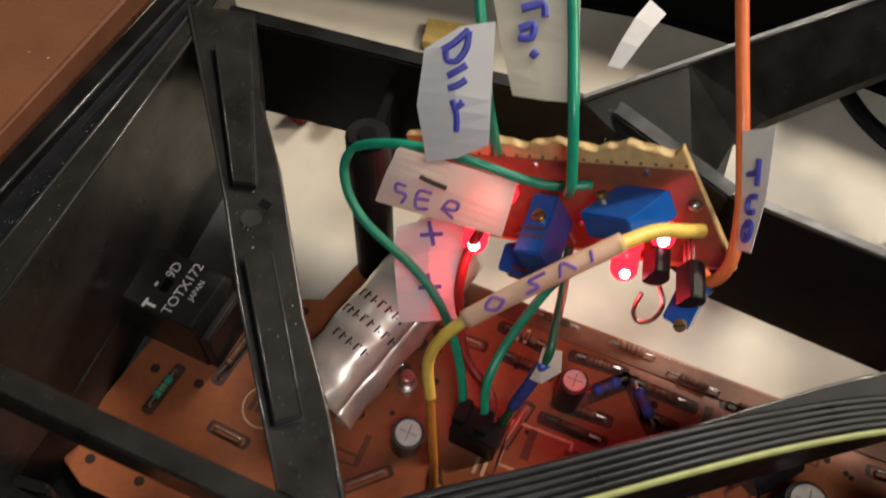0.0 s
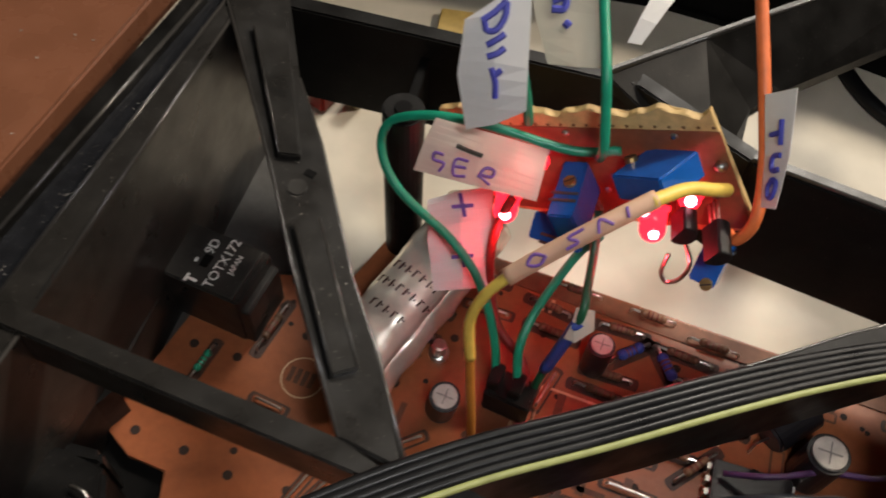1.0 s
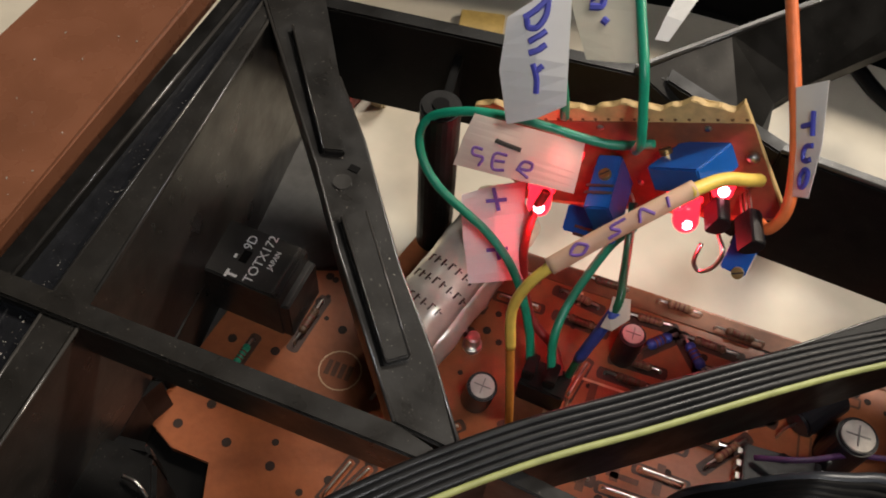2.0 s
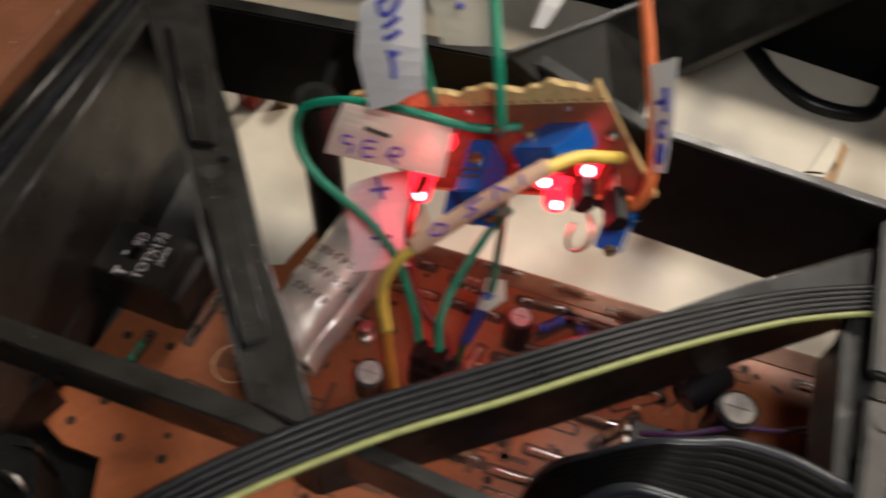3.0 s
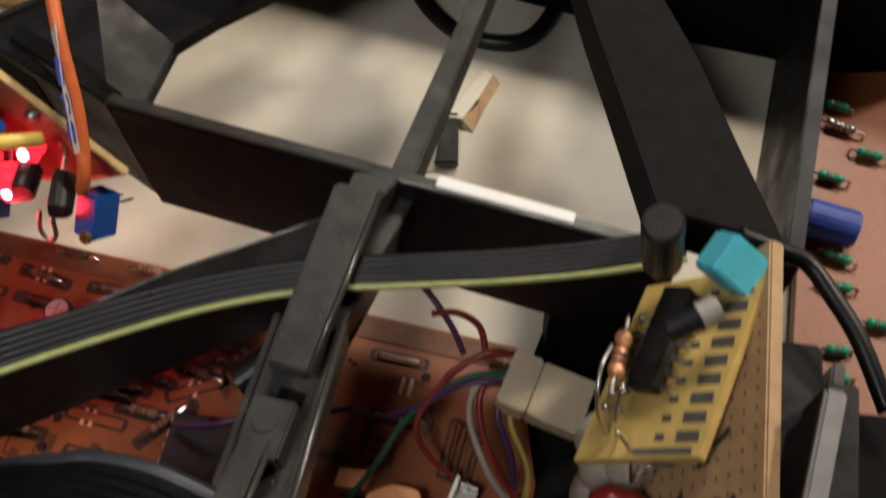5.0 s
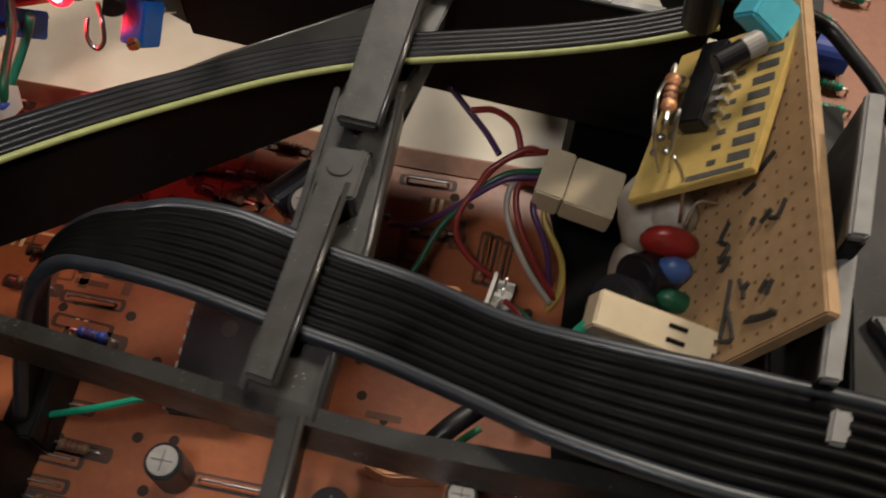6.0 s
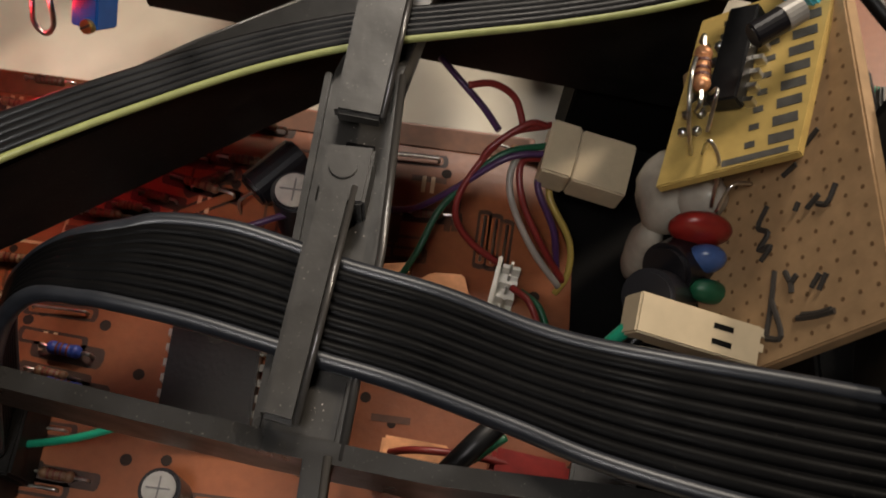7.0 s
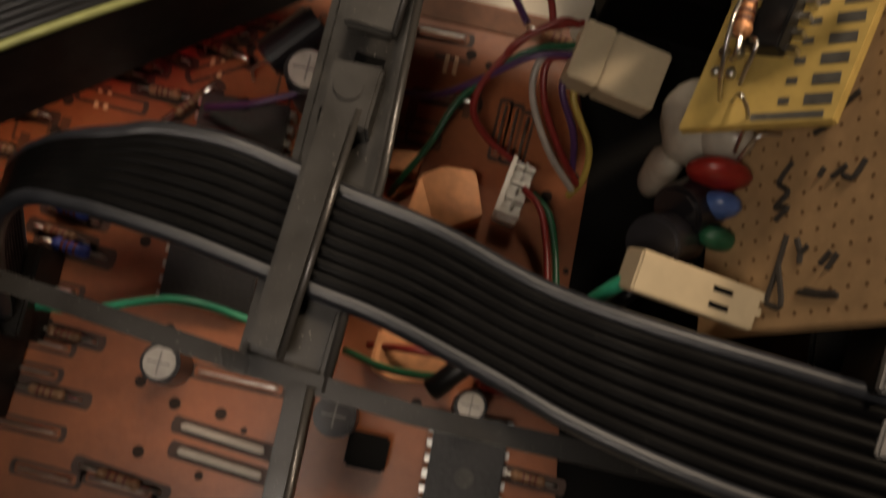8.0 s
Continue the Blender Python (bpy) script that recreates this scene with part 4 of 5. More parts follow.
part("solder_joints", joined(*back), SOLDER, perf)


def trimmer(centre, along, out, size=(0.0118, 0.0102, 0.0050), screw=(0.4, 0.3), label="blue square trimmer with a brass screw", tabs=True, marked=False):
    """A trimmer whose top face has its middle at centre."""
    m = frame_of(centre, along, out)
    ob = thing("trimmer", centre, label, "trimmer", "trimmers on the perforated board")
    part("body", box(m @ Matrix.Translation((0, 0, -size[2])), *size, 0.0003), TRIMBLUE, ob)
    sx, sy = screw
    c = m @ Vector((sx * size[0], sy * size[1], 0))
    z = m.to_3x3() @ Vector((0, 0, 1))
    part("screw", rod(c - z * 0.0003, c + z * 0.0009, 0.0012, sides=16, bevel=0.0001), BRASS, ob)
    sm = frame_of(c + z * 0.0009, m.to_3x3() @ Vector((1, 0.6, 0)), m.to_3x3() @ Vector((-0.6, 1, 0)))
    part("slot", flat_bar(sm, (-0.0011, 0), (0.0011, 0), 0.0003), INK, ob)
    if marked:
        part("print_bars", joined(*[flat_bar(m @ pose(0, 0, 0.0001), (-0.003, -0.0012 - 0.0016 * k), (0.0025, -0.0012 - 0.0016 * k), 0.0006) for k in range(2)]), INK, ob)
    for k in (-1, 0, 1):
        p = m @ Vector((k * 0.0025, size[1] * 0.30, -size[2]))
        part("pin", rod(p + z * 0.0002, p - z * 0.0030, 0.0003, sides=6), TIN, ob)
    return ob


trimmer((0.1311, 0.2011, 0.0583), (0.0075, -0.0065, 0.0089), (0.0062, 0.0085, -0.0015), screw=(-0.47, 0.02))
trimmer((0.1180, 0.2025, 0.0462), (0.878, -0.24, 0.414), (-0.0078, 0.0161, -0.0035), size=(0.0050, 0.0125, 0.0095), screw=(0.05, 0.10), marked=True)
trimmer((0.1180, 0.2010, 0.0335), (0.90, -0.35, 0.20), (-0.10, 0.80, 0.55), size=(0.0110, 0.0055, 0.0085), screw=(0.45, -0.1), marked=True)
trimmer((0.1464, 0.1945, 0.0385), (0.85, -0.45, 0.10), (0.30, 0.60, 0.74), size=(0.0050, 0.0085, 0.0058), screw=(0.22, -0.44))


def led(base, tip, r=0.0025, label="red lamp glowing on the perforated board"):
    base, tip = Vector(base), Vector(tip)
    d = (tip - base).normalized()
    ob = thing("red_lamp", base, label, "lamp", "red lamps")
    body = joined(rod(base, tip - d * r, r, sides=20), ball(tip - d * r, r, sides=20))
    part("lens", body, LEDDIM, ob, smooth=True)
    part("rim", rod(base - d * 0.0006, base + d * 0.0004, r * 1.15, sides=20), LEDDIM, ob)
    part("core", ball(tip - d * r * 0.55 + Vector((0, -0.2, 1)).normalized() * r * 0.50, r * 0.55, sides=12), LEDCORE, ob, "white-hot glowing core")
    for s in (-1, 1):
        side = d.orthogonal().normalized() * s * 0.0009
        part("lead", rod(base + side, base + side - d * 0.006, 0.00025, sides=6), TIN, ob)
    return ob


led((0.1080, 0.2100, 0.0318), (0.1074, 0.2040, 0.0302))
led((0.1115, 0.2085, 0.0460), (0.1095, 0.2035, 0.0465))
led((0.1345, 0.2010, 0.0452), (0.1345, 0.1955, 0.0418))
led((0.1320, 0.2010, 0.0490), (0.1312, 0.1962, 0.0482), 0.0022)
led((0.1400, 0.2020, 0.0500), (0.1394, 0.1985, 0.0497), 0.0021, "red lamp glowing behind the black transistors")


def transistor(base, tip, r=0.0024):
    base, tip = Vector(base), Vector(tip)
    d = (tip - base).normalized()
    ob = thing("transistor", base, "small black transistor with a flat face on three legs", "transistor", "transistors")
    bm = rod(base, tip, r, sides=20, bevel=0.0002)
    flat = d.cross(Vector((0.3, 0.2, 0.9))).normalized()
    for v in bm.verts:
        off = (v.co - base).dot(flat)
        if off > r * 0.45:
            v.co -= flat * (off - r * 0.45)
    part("body", bm, CHIP, ob)
    for k in (-1, 0, 1):
        s = flat.cross(d) * k * 0.0013
        part("leg", rod(base + s, base + s - d * 0.005, 0.00025, sides=6), TIN, ob)
    return ob


transistor((0.1450, 0.1975, 0.0470), (0.1452, 0.1905, 0.0465), 0.0027)
transistor((0.1390, 0.1990, 0.0475), (0.1388, 0.1935, 0.0478), 0.0026)
solo("solder_blob", ball(PERF @ Vector((0.0002, -0.0125, 0.0008)), 0.0013, 0.0011, 0.0010, sides=12), SOLDER, "shiny solder blob on the perforated board", "solder", smooth=True)
solo("wire_loop", tube([(0.1410, 0.1960, 0.0420), (0.1420, 0.1925, 0.0410), (0.1412, 0.1915, 0.0370), (0.1392, 0.1918, 0.0347), (0.1378, 0.1930, 0.0362), (0.1385, 0.1950, 0.0395)], 0.00045, 8), TIN,
     "bright bent component lead at the perforated board", "wire", smooth=True)

# ---- hook-up wires and their paper labels ----
lead_wire("green_wire", [(0.1266, 0.2077, 0.0524), (0.1200, 0.2068, 0.0520), (0.1137, 0.2075, 0.0520), (0.1010, 0.2098, 0.0530), (0.0907, 0.2112, 0.0520), (0.0832, 0.2118, 0.0478), (0.0822, 0.2085, 0.0425),
                         (0.0867, 0.2033, 0.0375), (0.0979, 0.1978, 0.0305), (0.1043, 0.1919, 0.0251), (0.1085, 0.1850, 0.0160), (0.1100, 0.1800, 0.0080)], 0.00092, GREENWIRE,
          "green wire looping from the perforated board to the socket")
lead_wire("green_wire", [(0.1094, 0.2118, 0.0525), (0.1085, 0.2112, 0.0580), (0.1066, 0.2127, 0.0657), (0.1045, 0.2180, 0.0735), (0.1010, 0.2300, 0.0840), (0.0960, 0.2500, 0.0980)], 0.00092, GREENWIRE,
          "green wire rising behind a white paper label")
lead_wire("green_wire", [(0.1222, 0.2030, 0.0555), (0.1221, 0.2016, 0.0600), (0.1212, 0.2050, 0.0660), (0.1202, 0.2088, 0.0713), (0.1189, 0.2187, 0.0754), (0.1160, 0.2350, 0.0840), (0.1120, 0.2550, 0.0950)], 0.00092, GREENWIRE,
          "green wire rising through a frosted tape label")
lead_wire("green_wire", [(0.1246, 0.2005, 0.0430), (0.1246, 0.1942, 0.0384), (0.1240, 0.1880, 0.0365), (0.1234, 0.1828, 0.0340), (0.1215, 0.1815, 0.0250), (0.1195, 0.1805, 0.0140), (0.1180, 0.1790, 0.0060)], 0.00085, DARKGREEN,
          "dark green wire hanging with a taped splice")
lead_wire("green_wire", [(0.1262, 0.1995, 0.0360), (0.1225, 0.1985, 0.0290), (0.1165, 0.1905, 0.0205), (0.1138, 0.1835, 0.0160), (0.1145, 0.1785, 0.0080)], 0.00092, GREENWIRE,
          "green wire falling from the perforated board to the socket")
lead_wire("red_wire", [(0.1085, 0.2060, 0.0360), (0.1065, 0.2040, 0.0290), (0.1060, 0.1990, 0.0210), (0.1090, 0.1905, 0.0120), (0.1150, 0.1850, 0.0080), (0.1165, 0.1790, 0.0070)], 0.0010, REDWIRE,
          "red wire beside the foil capacitor")
yellow = thing("yellow_wire", (0.1065, 0.1600, 0.0), "yellow wire with a pale marked sleeve, ochre at its foot", "wire", "hook-up wires")
part("upper_length", tube([(0.1448, 0.1992, 0.0555), (0.1415, 0.1970, 0.0580), (0.1360, 0.1945, 0.0605), (0.1295, 0.1897, 0.0623)], 0.00125), YELLOWWIRE, yellow, smooth=True)
SL = [(0.1305, 0.1905, 0.0623), (0.1230, 0.1860, 0.0603), (0.1150, 0.1822, 0.0560), (0.1078, 0.1788, 0.0512)]
part("sleeve", tube(SL, 0.00165, 14, 8, 0.75), PEACHTAPE, yellow, "pale paper sleeve with violet handwriting", smooth=True)
part("lower_length", tube([(0.1085, 0.1791, 0.0520), (0.1045, 0.1770, 0.0470), (0.1027, 0.1755, 0.0400), (0.1037, 0.1732, 0.0299)], 0.00102), YELLOWWIRE, yellow, smooth=True)
part("foot", tube([(0.1036, 0.1733, 0.0305), (0.1046, 0.1705, 0.0220), (0.1058, 0.1668, 0.0120), (0.1066, 0.1630, -0.0003)], 0.00085), OCHREWIRE, yellow, smooth=True)
lead_wire("orange_wire", [(0.1478, 0.1975, 0.0450), (0.1490, 0.1950, 0.0468), (0.1508, 0.1965, 0.0515), (0.1508, 0.2030, 0.0575), (0.1490, 0.2120, 0.0650), (0.1470, 0.2235, 0.0722), (0.1440, 0.2420, 0.0830)], 0.00115, ORANGEWIRE,
          "orange wire rising beside a white paper label")


def paper(name, rows, mat, label):
    ob = thing(name, rows[0][0], label, "label", "paper labels")
    fine = []
    for i in range(len(rows) - 1):
        for s in range(4):
            t = s / 4
            fine.append([Vector(a) * (1 - t) + Vector(b) * t for a, b in zip(rows[i], rows[i + 1])])
    fine.append([Vector(a) for a in rows[-1]])
    part("paper", sheet(fine, 0.00012), mat, ob, smooth=False)
    return ob


def written(rows, lines, w, mat, parent, name="handwriting"):
    """Strokes that follow a bent paper; u runs across it and v down it, from 0 to 1."""
    n = (Vector(rows[0][-1]) - Vector(rows[0][0])).cross(Vector(rows[0][0]) - Vector(rows[-1][0])).normalized()
    n = n if n.y < 0.2 else -n

    def at(u, v):
        i, j = min(int(v * 2), 1), min(int(u * 2), 1)
        a, b = v * 2 - i, u * 2 - j
        p = [[Vector(rows[i + k][j + l]) for l in (0, 1)] for k in (0, 1)]
        return (p[0][0] * (1 - b) + p[0][1] * b) * (1 - a) + (p[1][0] * (1 - b) + p[1][1] * b) * a + n * 0.00030

    many = []
    for line in lines:
        pts = curve_points([at(u, v) for u, v in line], 4) if len(line) > 2 else [at(*line[0]), at((line[0][0] + line[1][0]) / 2, (line[0][1] + line[1][1]) / 2), at(*line[1])]
        many.append(tube(pts, w / 2, 6, spline=False))
    return part(name, joined(*many), mat, parent)


rows = [[(0.0958, 0.2120, 0.0762), (0.1010, 0.2150, 0.0790), (0.1062, 0.2165, 0.0795)], [(0.0955, 0.2070, 0.0685), (0.1015, 0.2080, 0.0712), (0.1070, 0.2098, 0.0722)],
        [(0.0980, 0.2026, 0.0596), (0.1030, 0.2024, 0.0622), (0.1078, 0.2032, 0.0655)]]
lab = paper("wire_label", rows, WHITEPAPER, "white paper label with blue handwriting on a green wire")
written(rows, [[(0.26, 0.10), (0.44, 0.09), (0.62, 0.03)], [(0.30, 0.10), (0.34, 0.20), (0.48, 0.24), (0.60, 0.16), (0.62, 0.04)], [(0.37, 0.33), (0.50, 0.32), (0.62, 0.29)], [(0.39, 0.43), (0.52, 0.43), (0.63, 0.40)],
               [(0.45, 0.53), (0.50, 0.66), (0.49, 0.78)], [(0.49, 0.60), (0.60, 0.57)]], 0.0011, BLUEINK, lab)
rows = [[(0.1045, 0.2270, 0.0775), (0.1110, 0.2275, 0.0790), (0.1190, 0.2262, 0.0790)], [(0.1075, 0.2185, 0.0728), (0.1130, 0.2190, 0.0740), (0.1200, 0.2178, 0.0748)],
        [(0.1105, 0.2110, 0.0692), (0.1155, 0.2100, 0.0702), (0.1212, 0.2096, 0.0711)]]
lab = paper("wire_label", rows, CLEARTAPE, "frosted tape label with faint blue handwriting on a green wire")
written(rows, [[(0.30, 0.12), (0.62, 0.06)], [(0.34, 0.24), (0.60, 0.20), (0.62, 0.30)], [(0.28, 0.40), (0.48, 0.38), (0.44, 0.48), (0.26, 0.47)], [(0.42, 0.60), (0.48, 0.64)]], 0.0014, BLUEINK, lab)
rows = [[(0.0922, 0.2095, 0.0536), (0.1020, 0.2080, 0.0530), (0.1136, 0.2068, 0.0515)], [(0.0905, 0.2055, 0.0510), (0.1010, 0.2035, 0.0512), (0.1130, 0.2022, 0.0498)],
        [(0.0892, 0.2016, 0.0475), (0.1005, 0.1992, 0.0480), (0.1122, 0.1975, 0.0478)]]
lab = paper("wire_label", rows, TAPE, "paper tape label glowing pink from the red lamp behind it")
written(rows, [[(0.20, 0.62), (0.12, 0.62), (0.13, 0.74), (0.22, 0.76), (0.20, 0.92)], [(0.42, 0.62), (0.31, 0.64), (0.32, 0.90), (0.42, 0.88)], [(0.32, 0.76), (0.41, 0.74)],
               [(0.52, 0.84), (0.56, 0.66), (0.63, 0.66), (0.62, 0.78), (0.53, 0.80), (0.62, 0.92)]], 0.0006, PURPLEINK, lab)
# Dark streak painted as the shadow of the label tip above.
written(rows, [[(0.28, 0.40), (0.40, 0.44), (0.52, 0.47)]], 0.0009, INK, lab, "scribble")
rows = [[(0.1484, 0.2118, 0.0670), (0.1500, 0.2105, 0.0695), (0.1518, 0.2091, 0.0723)], [(0.1502, 0.2040, 0.0600), (0.1512, 0.2020, 0.0630), (0.1522, 0.2005, 0.0655)],
        [(0.1510, 0.1975, 0.0540), (0.1515, 0.1960, 0.0560), (0.1521, 0.1946, 0.0577)]]
lab = paper("wire_label", rows, WHITEPAPER, "white paper label with blue letters on an orange wire")
written(rows, [[(0.62, 0.22), (0.62, 0.42)], [(0.25, 0.33), (0.62, 0.32)], [(0.66, 0.50), (0.40, 0.50), (0.34, 0.57), (0.42, 0.64), (0.68, 0.63)], [(0.50, 0.72), (0.34, 0.80), (0.46, 0.90), (0.68, 0.86), (0.70, 0.76), (0.50, 0.72)]], 0.0010, BLUEINK, lab)
SL_UP = Vector((-0.25, -0.55, 0.80)).normalized()


def sleeve_at(t, s):
    k = t * 3
    i = min(int(k), 2)
    p = Vector(SL[i]) * (1 - (k - i)) + Vector(SL[i + 1]) * (k - i)
    d = (Vector(SL[3]) - Vector(SL[0])).normalized()
    side = SL_UP.cross(d).normalized()
    return p + SL_UP * 0.00165 + side * s * 0.0011


part("handwriting", joined(*[tube([sleeve_at(t, s) for t, s in line], 0.0003, 6, 4, spline=len(line) > 2) for line in
     ([(0.72, 0.2), (0.78, 0.9), (0.84, 0.0), (0.78, -0.9), (0.72, 0.2)], [(0.60, 0.8), (0.52, 0.6), (0.56, -0.6), (0.46, -0.8)], [(0.40, 0.9), (0.36, -0.9), (0.30, 0.7)], [(0.20, 0.8), (0.18, -0.8)])]), PURPLEINK, yellow)
splice = thing("taped_splice", (0.1205, 0.1805, 0.010), "pink-lit tape flag with blue ink round a wire splice", "tape")
part("flag", sheet([[(0.1222, 0.1838, 0.0350), (0.1258, 0.1840, 0.0342)], [(0.1218, 0.1815, 0.0325), (0.1262, 0.1812, 0.0315)], [(0.1208, 0.1798, 0.0298), (0.1230, 0.1792, 0.0296)]], 0.00012), TAPE, splice)
part("wrap", tube([(0.1232, 0.1822, 0.0325), (0.1215, 0.1812, 0.0245), (0.1196, 0.1806, 0.0140)], 0.0017, 12, 6, 0.7), BLUERES, splice, smooth=True)
solo("orange_terminal", rod((0.1445, 0.2420, 0.0825), (0.1430, 0.2480, 0.0870), 0.0022, 0.0018, 14, 0.0003), CREAM, "cream terminal on the end of the orange wire", "terminal")


# ---- flat cables ----
def flat_cable(name, middle, sides_vec, n, r, colours, label):
    ob = thing(name, middle[0], label, "cable")
    pts = curve_points(middle, 8)
    vec = curve_points(sides_vec, 8)
    for k in range(n):
        f = (k - (n - 1) / 2)
        part("conductor", tube([p + v * f for p, v in zip(pts, vec)], r * (0.72 if colours(k) == CABLEYELLOW else 1.0), 12, spline=False), colours(k), ob, smooth=True)
    up = Vector((0, 0, r * 0.62))
    part("web", sheet([[p + v * (k * 0.5 - (n - 1) / 2) + up for k in range(2 * n - 1) if k > 1] for p, v in zip(pts, vec)], r * 0.9), CABLEDULL, ob, "thin black web between the conductors", smooth=True)
    return ob


# the yellow-green edge of the cable sets its line
edge1 = [(0.0400, 0.1050, 0.0480), (0.0640, 0.1185, 0.0510), (0.0850, 0.1318, 0.0525), (0.1050, 0.1424, 0.0525), (0.1250, 0.1508, 0.0520), (0.1450, 0.1595, 0.0515), (0.1600, 0.1658, 0.0502), (0.1750, 0.1709, 0.0494),
         (0.1900, 0.1738, 0.0490), (0.2050, 0.1745, 0.0490), (0.2200, 0.1750, 0.0491), (0.2350, 0.1760, 0.0497), (0.2490, 0.1775, 0.0512)]
mid1, sv = [], []
for i, p in enumerate(edge1):
    a, b = Vector(edge1[max(i - 1, 0)]), Vector(edge1[min(i + 1, len(edge1) - 1)])
    d = (b - a).normalized()
    n = Vector((-d.y, d.x, 0.12)).normalized() * (0.00120, 0.00120, 0.00120, 0.00120, 0.00118, 0.00112, 0.00105, 0.00098, 0.00094, 0.00092, 0.00092, 0.00092, 0.00092)[i]
    sv.append(n)
    mid1.append(Vector(p) + n * 2.5)
flat_cable("flat_cable", mid1, sv, 6, 0.00082, lambda k: CABLEYELLOW if k == 0 else CABLE, "black flat cable with one yellow-green conductor, clipped to the frame")
edge_up = [(0.1290, 0.1400, 0.0120), (0.1340, 0.1480, 0.0280), (0.1420, 0.1470, 0.0420), (0.1500, 0.1470, 0.0485), (0.1570, 0.1473, 0.0498), (0.1620, 0.1477, 0.0500), (0.1700, 0.1462, 0.0496), (0.1770, 0.1435, 0.0486), (0.1850, 0.1396, 0.0480), (0.1970, 0.1343, 0.0482), (0.2105, 0.1258, 0.0510), (0.2240, 0.1200, 0.0540), (0.2420, 0.1137, 0.0565),
           (0.2620, 0.1065, 0.0575), (0.2850, 0.0970, 0.0500)]
edge_lo = [(0.1270, 0.1280, 0.0120), (0.1320, 0.1350, 0.0280), (0.1390, 0.1375, 0.0430), (0.1445, 0.1388, 0.0480), (0.1510, 0.1372, 0.0490), (0.1550, 0.1358, 0.0492), (0.1640, 0.1325, 0.0488), (0.1745, 0.1280, 0.0482), (0.1805, 0.1255, 0.0480), (0.1900, 0.1213, 0.0482), (0.2025, 0.1140, 0.0505), (0.2125, 0.1075, 0.0530), (0.2290, 0.0995, 0.0560),
           (0.2490, 0.0925, 0.0570), (0.2720, 0.0850, 0.0500)]
NC = 9
mid2 = [(Vector(a) + Vector(b)) / 2 for a, b in zip(edge_up, edge_lo)]
sv2 = [(Vector(a) - Vector(b)) / NC for a, b in zip(edge_up, edge_lo)]
flat_cable("flat_cable", mid2, sv2, NC, 0.00124, lambda k: CABLEBLUE if k in (0, NC - 1) else CABLEDULL, "wide black flat cable arching over the circuit board")

# ---- parts round the tan board ----
T0, T1 = Vector((0.2474, 0.1190, 0.0640)), Vector((0.2585, 0.1750, 0.0620))
tdown = Vector((-0.408, -0.072, -0.910)).normalized()
TANM = frame_of(T0, T1 - T0, -tdown)
tan = thing("tan_board", (0.243, 0.140, 0.025), "tan perforated board with black handwriting, standing on edge", "circuit board")
bm = slab([(0, 0), (0.0570, 0), (0.0570, -0.0340), (0.0, -0.0340)], 0, 0.0024, 0.0003)
bmesh.ops.transform(bm, matrix=TANM, verts=bm.verts)
part("board", bm, TAN, tan)
TF = TANM @ Matrix.Translation((0, 0, 0.0016))
if (TF.to_3x3() @ Vector((0, 0, 1))).x > 0:
    TF = TANM @ pose(0, 0, 0, 0, 180, 0)
    flip = -1
else:
    flip = 1
dots = []
for i in range(19):
    for j in range(11):
        p, q = (TF @ Vector((flip * (0.002 + 0.0027 * i), -0.002 - 0.0027 * j, z)) for z in (-0.0001, 0.00006))
        dots.append(rod(p, q, 0.00032, sides=8))
part("perforation", joined(*dots), PERFHOLE, tan)
X = lambda x, y: (flip * x, y)
for line in (
    [(0.0047, -0.0149), (0.0040, -0.0119), (0.0036, -0.0087)], [(0.0049, -0.0140), (0.0042, -0.0115), (0.0040, -0.0092)], [(0.0119, -0.0160), (0.0101, -0.0152), (0.0107, -0.0140)], [(0.0101, -0.0152), (0.0085, -0.0153)],
    [(0.0080, -0.0119), (0.0094, -0.0103)], [(0.0072, -0.0108), (0.0090, -0.0092)], [(0.0127, -0.0178), (0.0087, -0.0189), (0.0041, -0.0205)], [(0.0087, -0.0189), (0.0032, -0.0179), (0.0037, -0.0205)],
    [(0.0230, -0.0178), (0.0205, -0.0200), (0.0188, -0.0182), (0.0170, -0.0203), (0.0166, -0.0180), (0.0152, -0.0201)], [(0.0199, -0.0131), (0.0209, -0.0122)], [(0.0193, -0.0110), (0.0204, -0.0087)],
    [(0.0192, -0.0092), (0.0185, -0.0076), (0.0206, -0.0058)], [(0.0262, -0.0144), (0.0268, -0.0118)], [(0.0285, -0.0108), (0.0301, -0.0074)]):
    part("pen_stroke", strokes(TF, [[X(*p) for p in line]], 0.0009), INK, tan)
Y0, Y1 = Vector((0.2454, 0.1438, 0.0585)), Vector((0.2582, 0.1703, 0.0609))
ydown = Vector((-0.737, 0.157, -0.657)).normalized()
YM = frame_of(Y0, Y1 - Y0, -ydown)
yb = thing("yellow_board", (0.240, 0.152, 0.045), "yellow circuit board with rows of dark tinned pads", "circuit board")
bm = slab([(0, 0), (0.0300, 0), (0.0256, -0.0200), (-0.0044, -0.0200)], -0.0008, 0.0008, 0.0002)
bmesh.ops.transform(bm, matrix=YM, verts=bm.verts)
part("board", bm, YELLOWBOARD, yb)
yflip = 1 if (YM.to_3x3() @ Vector((0, 0, 1))).z > 0 else -1
YF = YM @ (pose(0, 0, 0.0008) if yflip > 0 else pose(0, 0, -0.0008, 0, 180, 0))
yx = lambda x: yflip * x
for k in range(9):
    part("pad", flat_bar(YF, (yx(0.0029 + 0.0029 * k), -0.0012), (yx(0.0022 + 0.0029 * k), -0.0046), 0.0016, 0.0001), COPPERPAD, yb)
    part("pad", flat_bar(YF, (yx(0.0018 + 0.0029 * k), -0.0064), (yx(0.0015 + 0.0029 * k), -0.0078), 0.0010, 0.0001), COPPERPAD, yb)
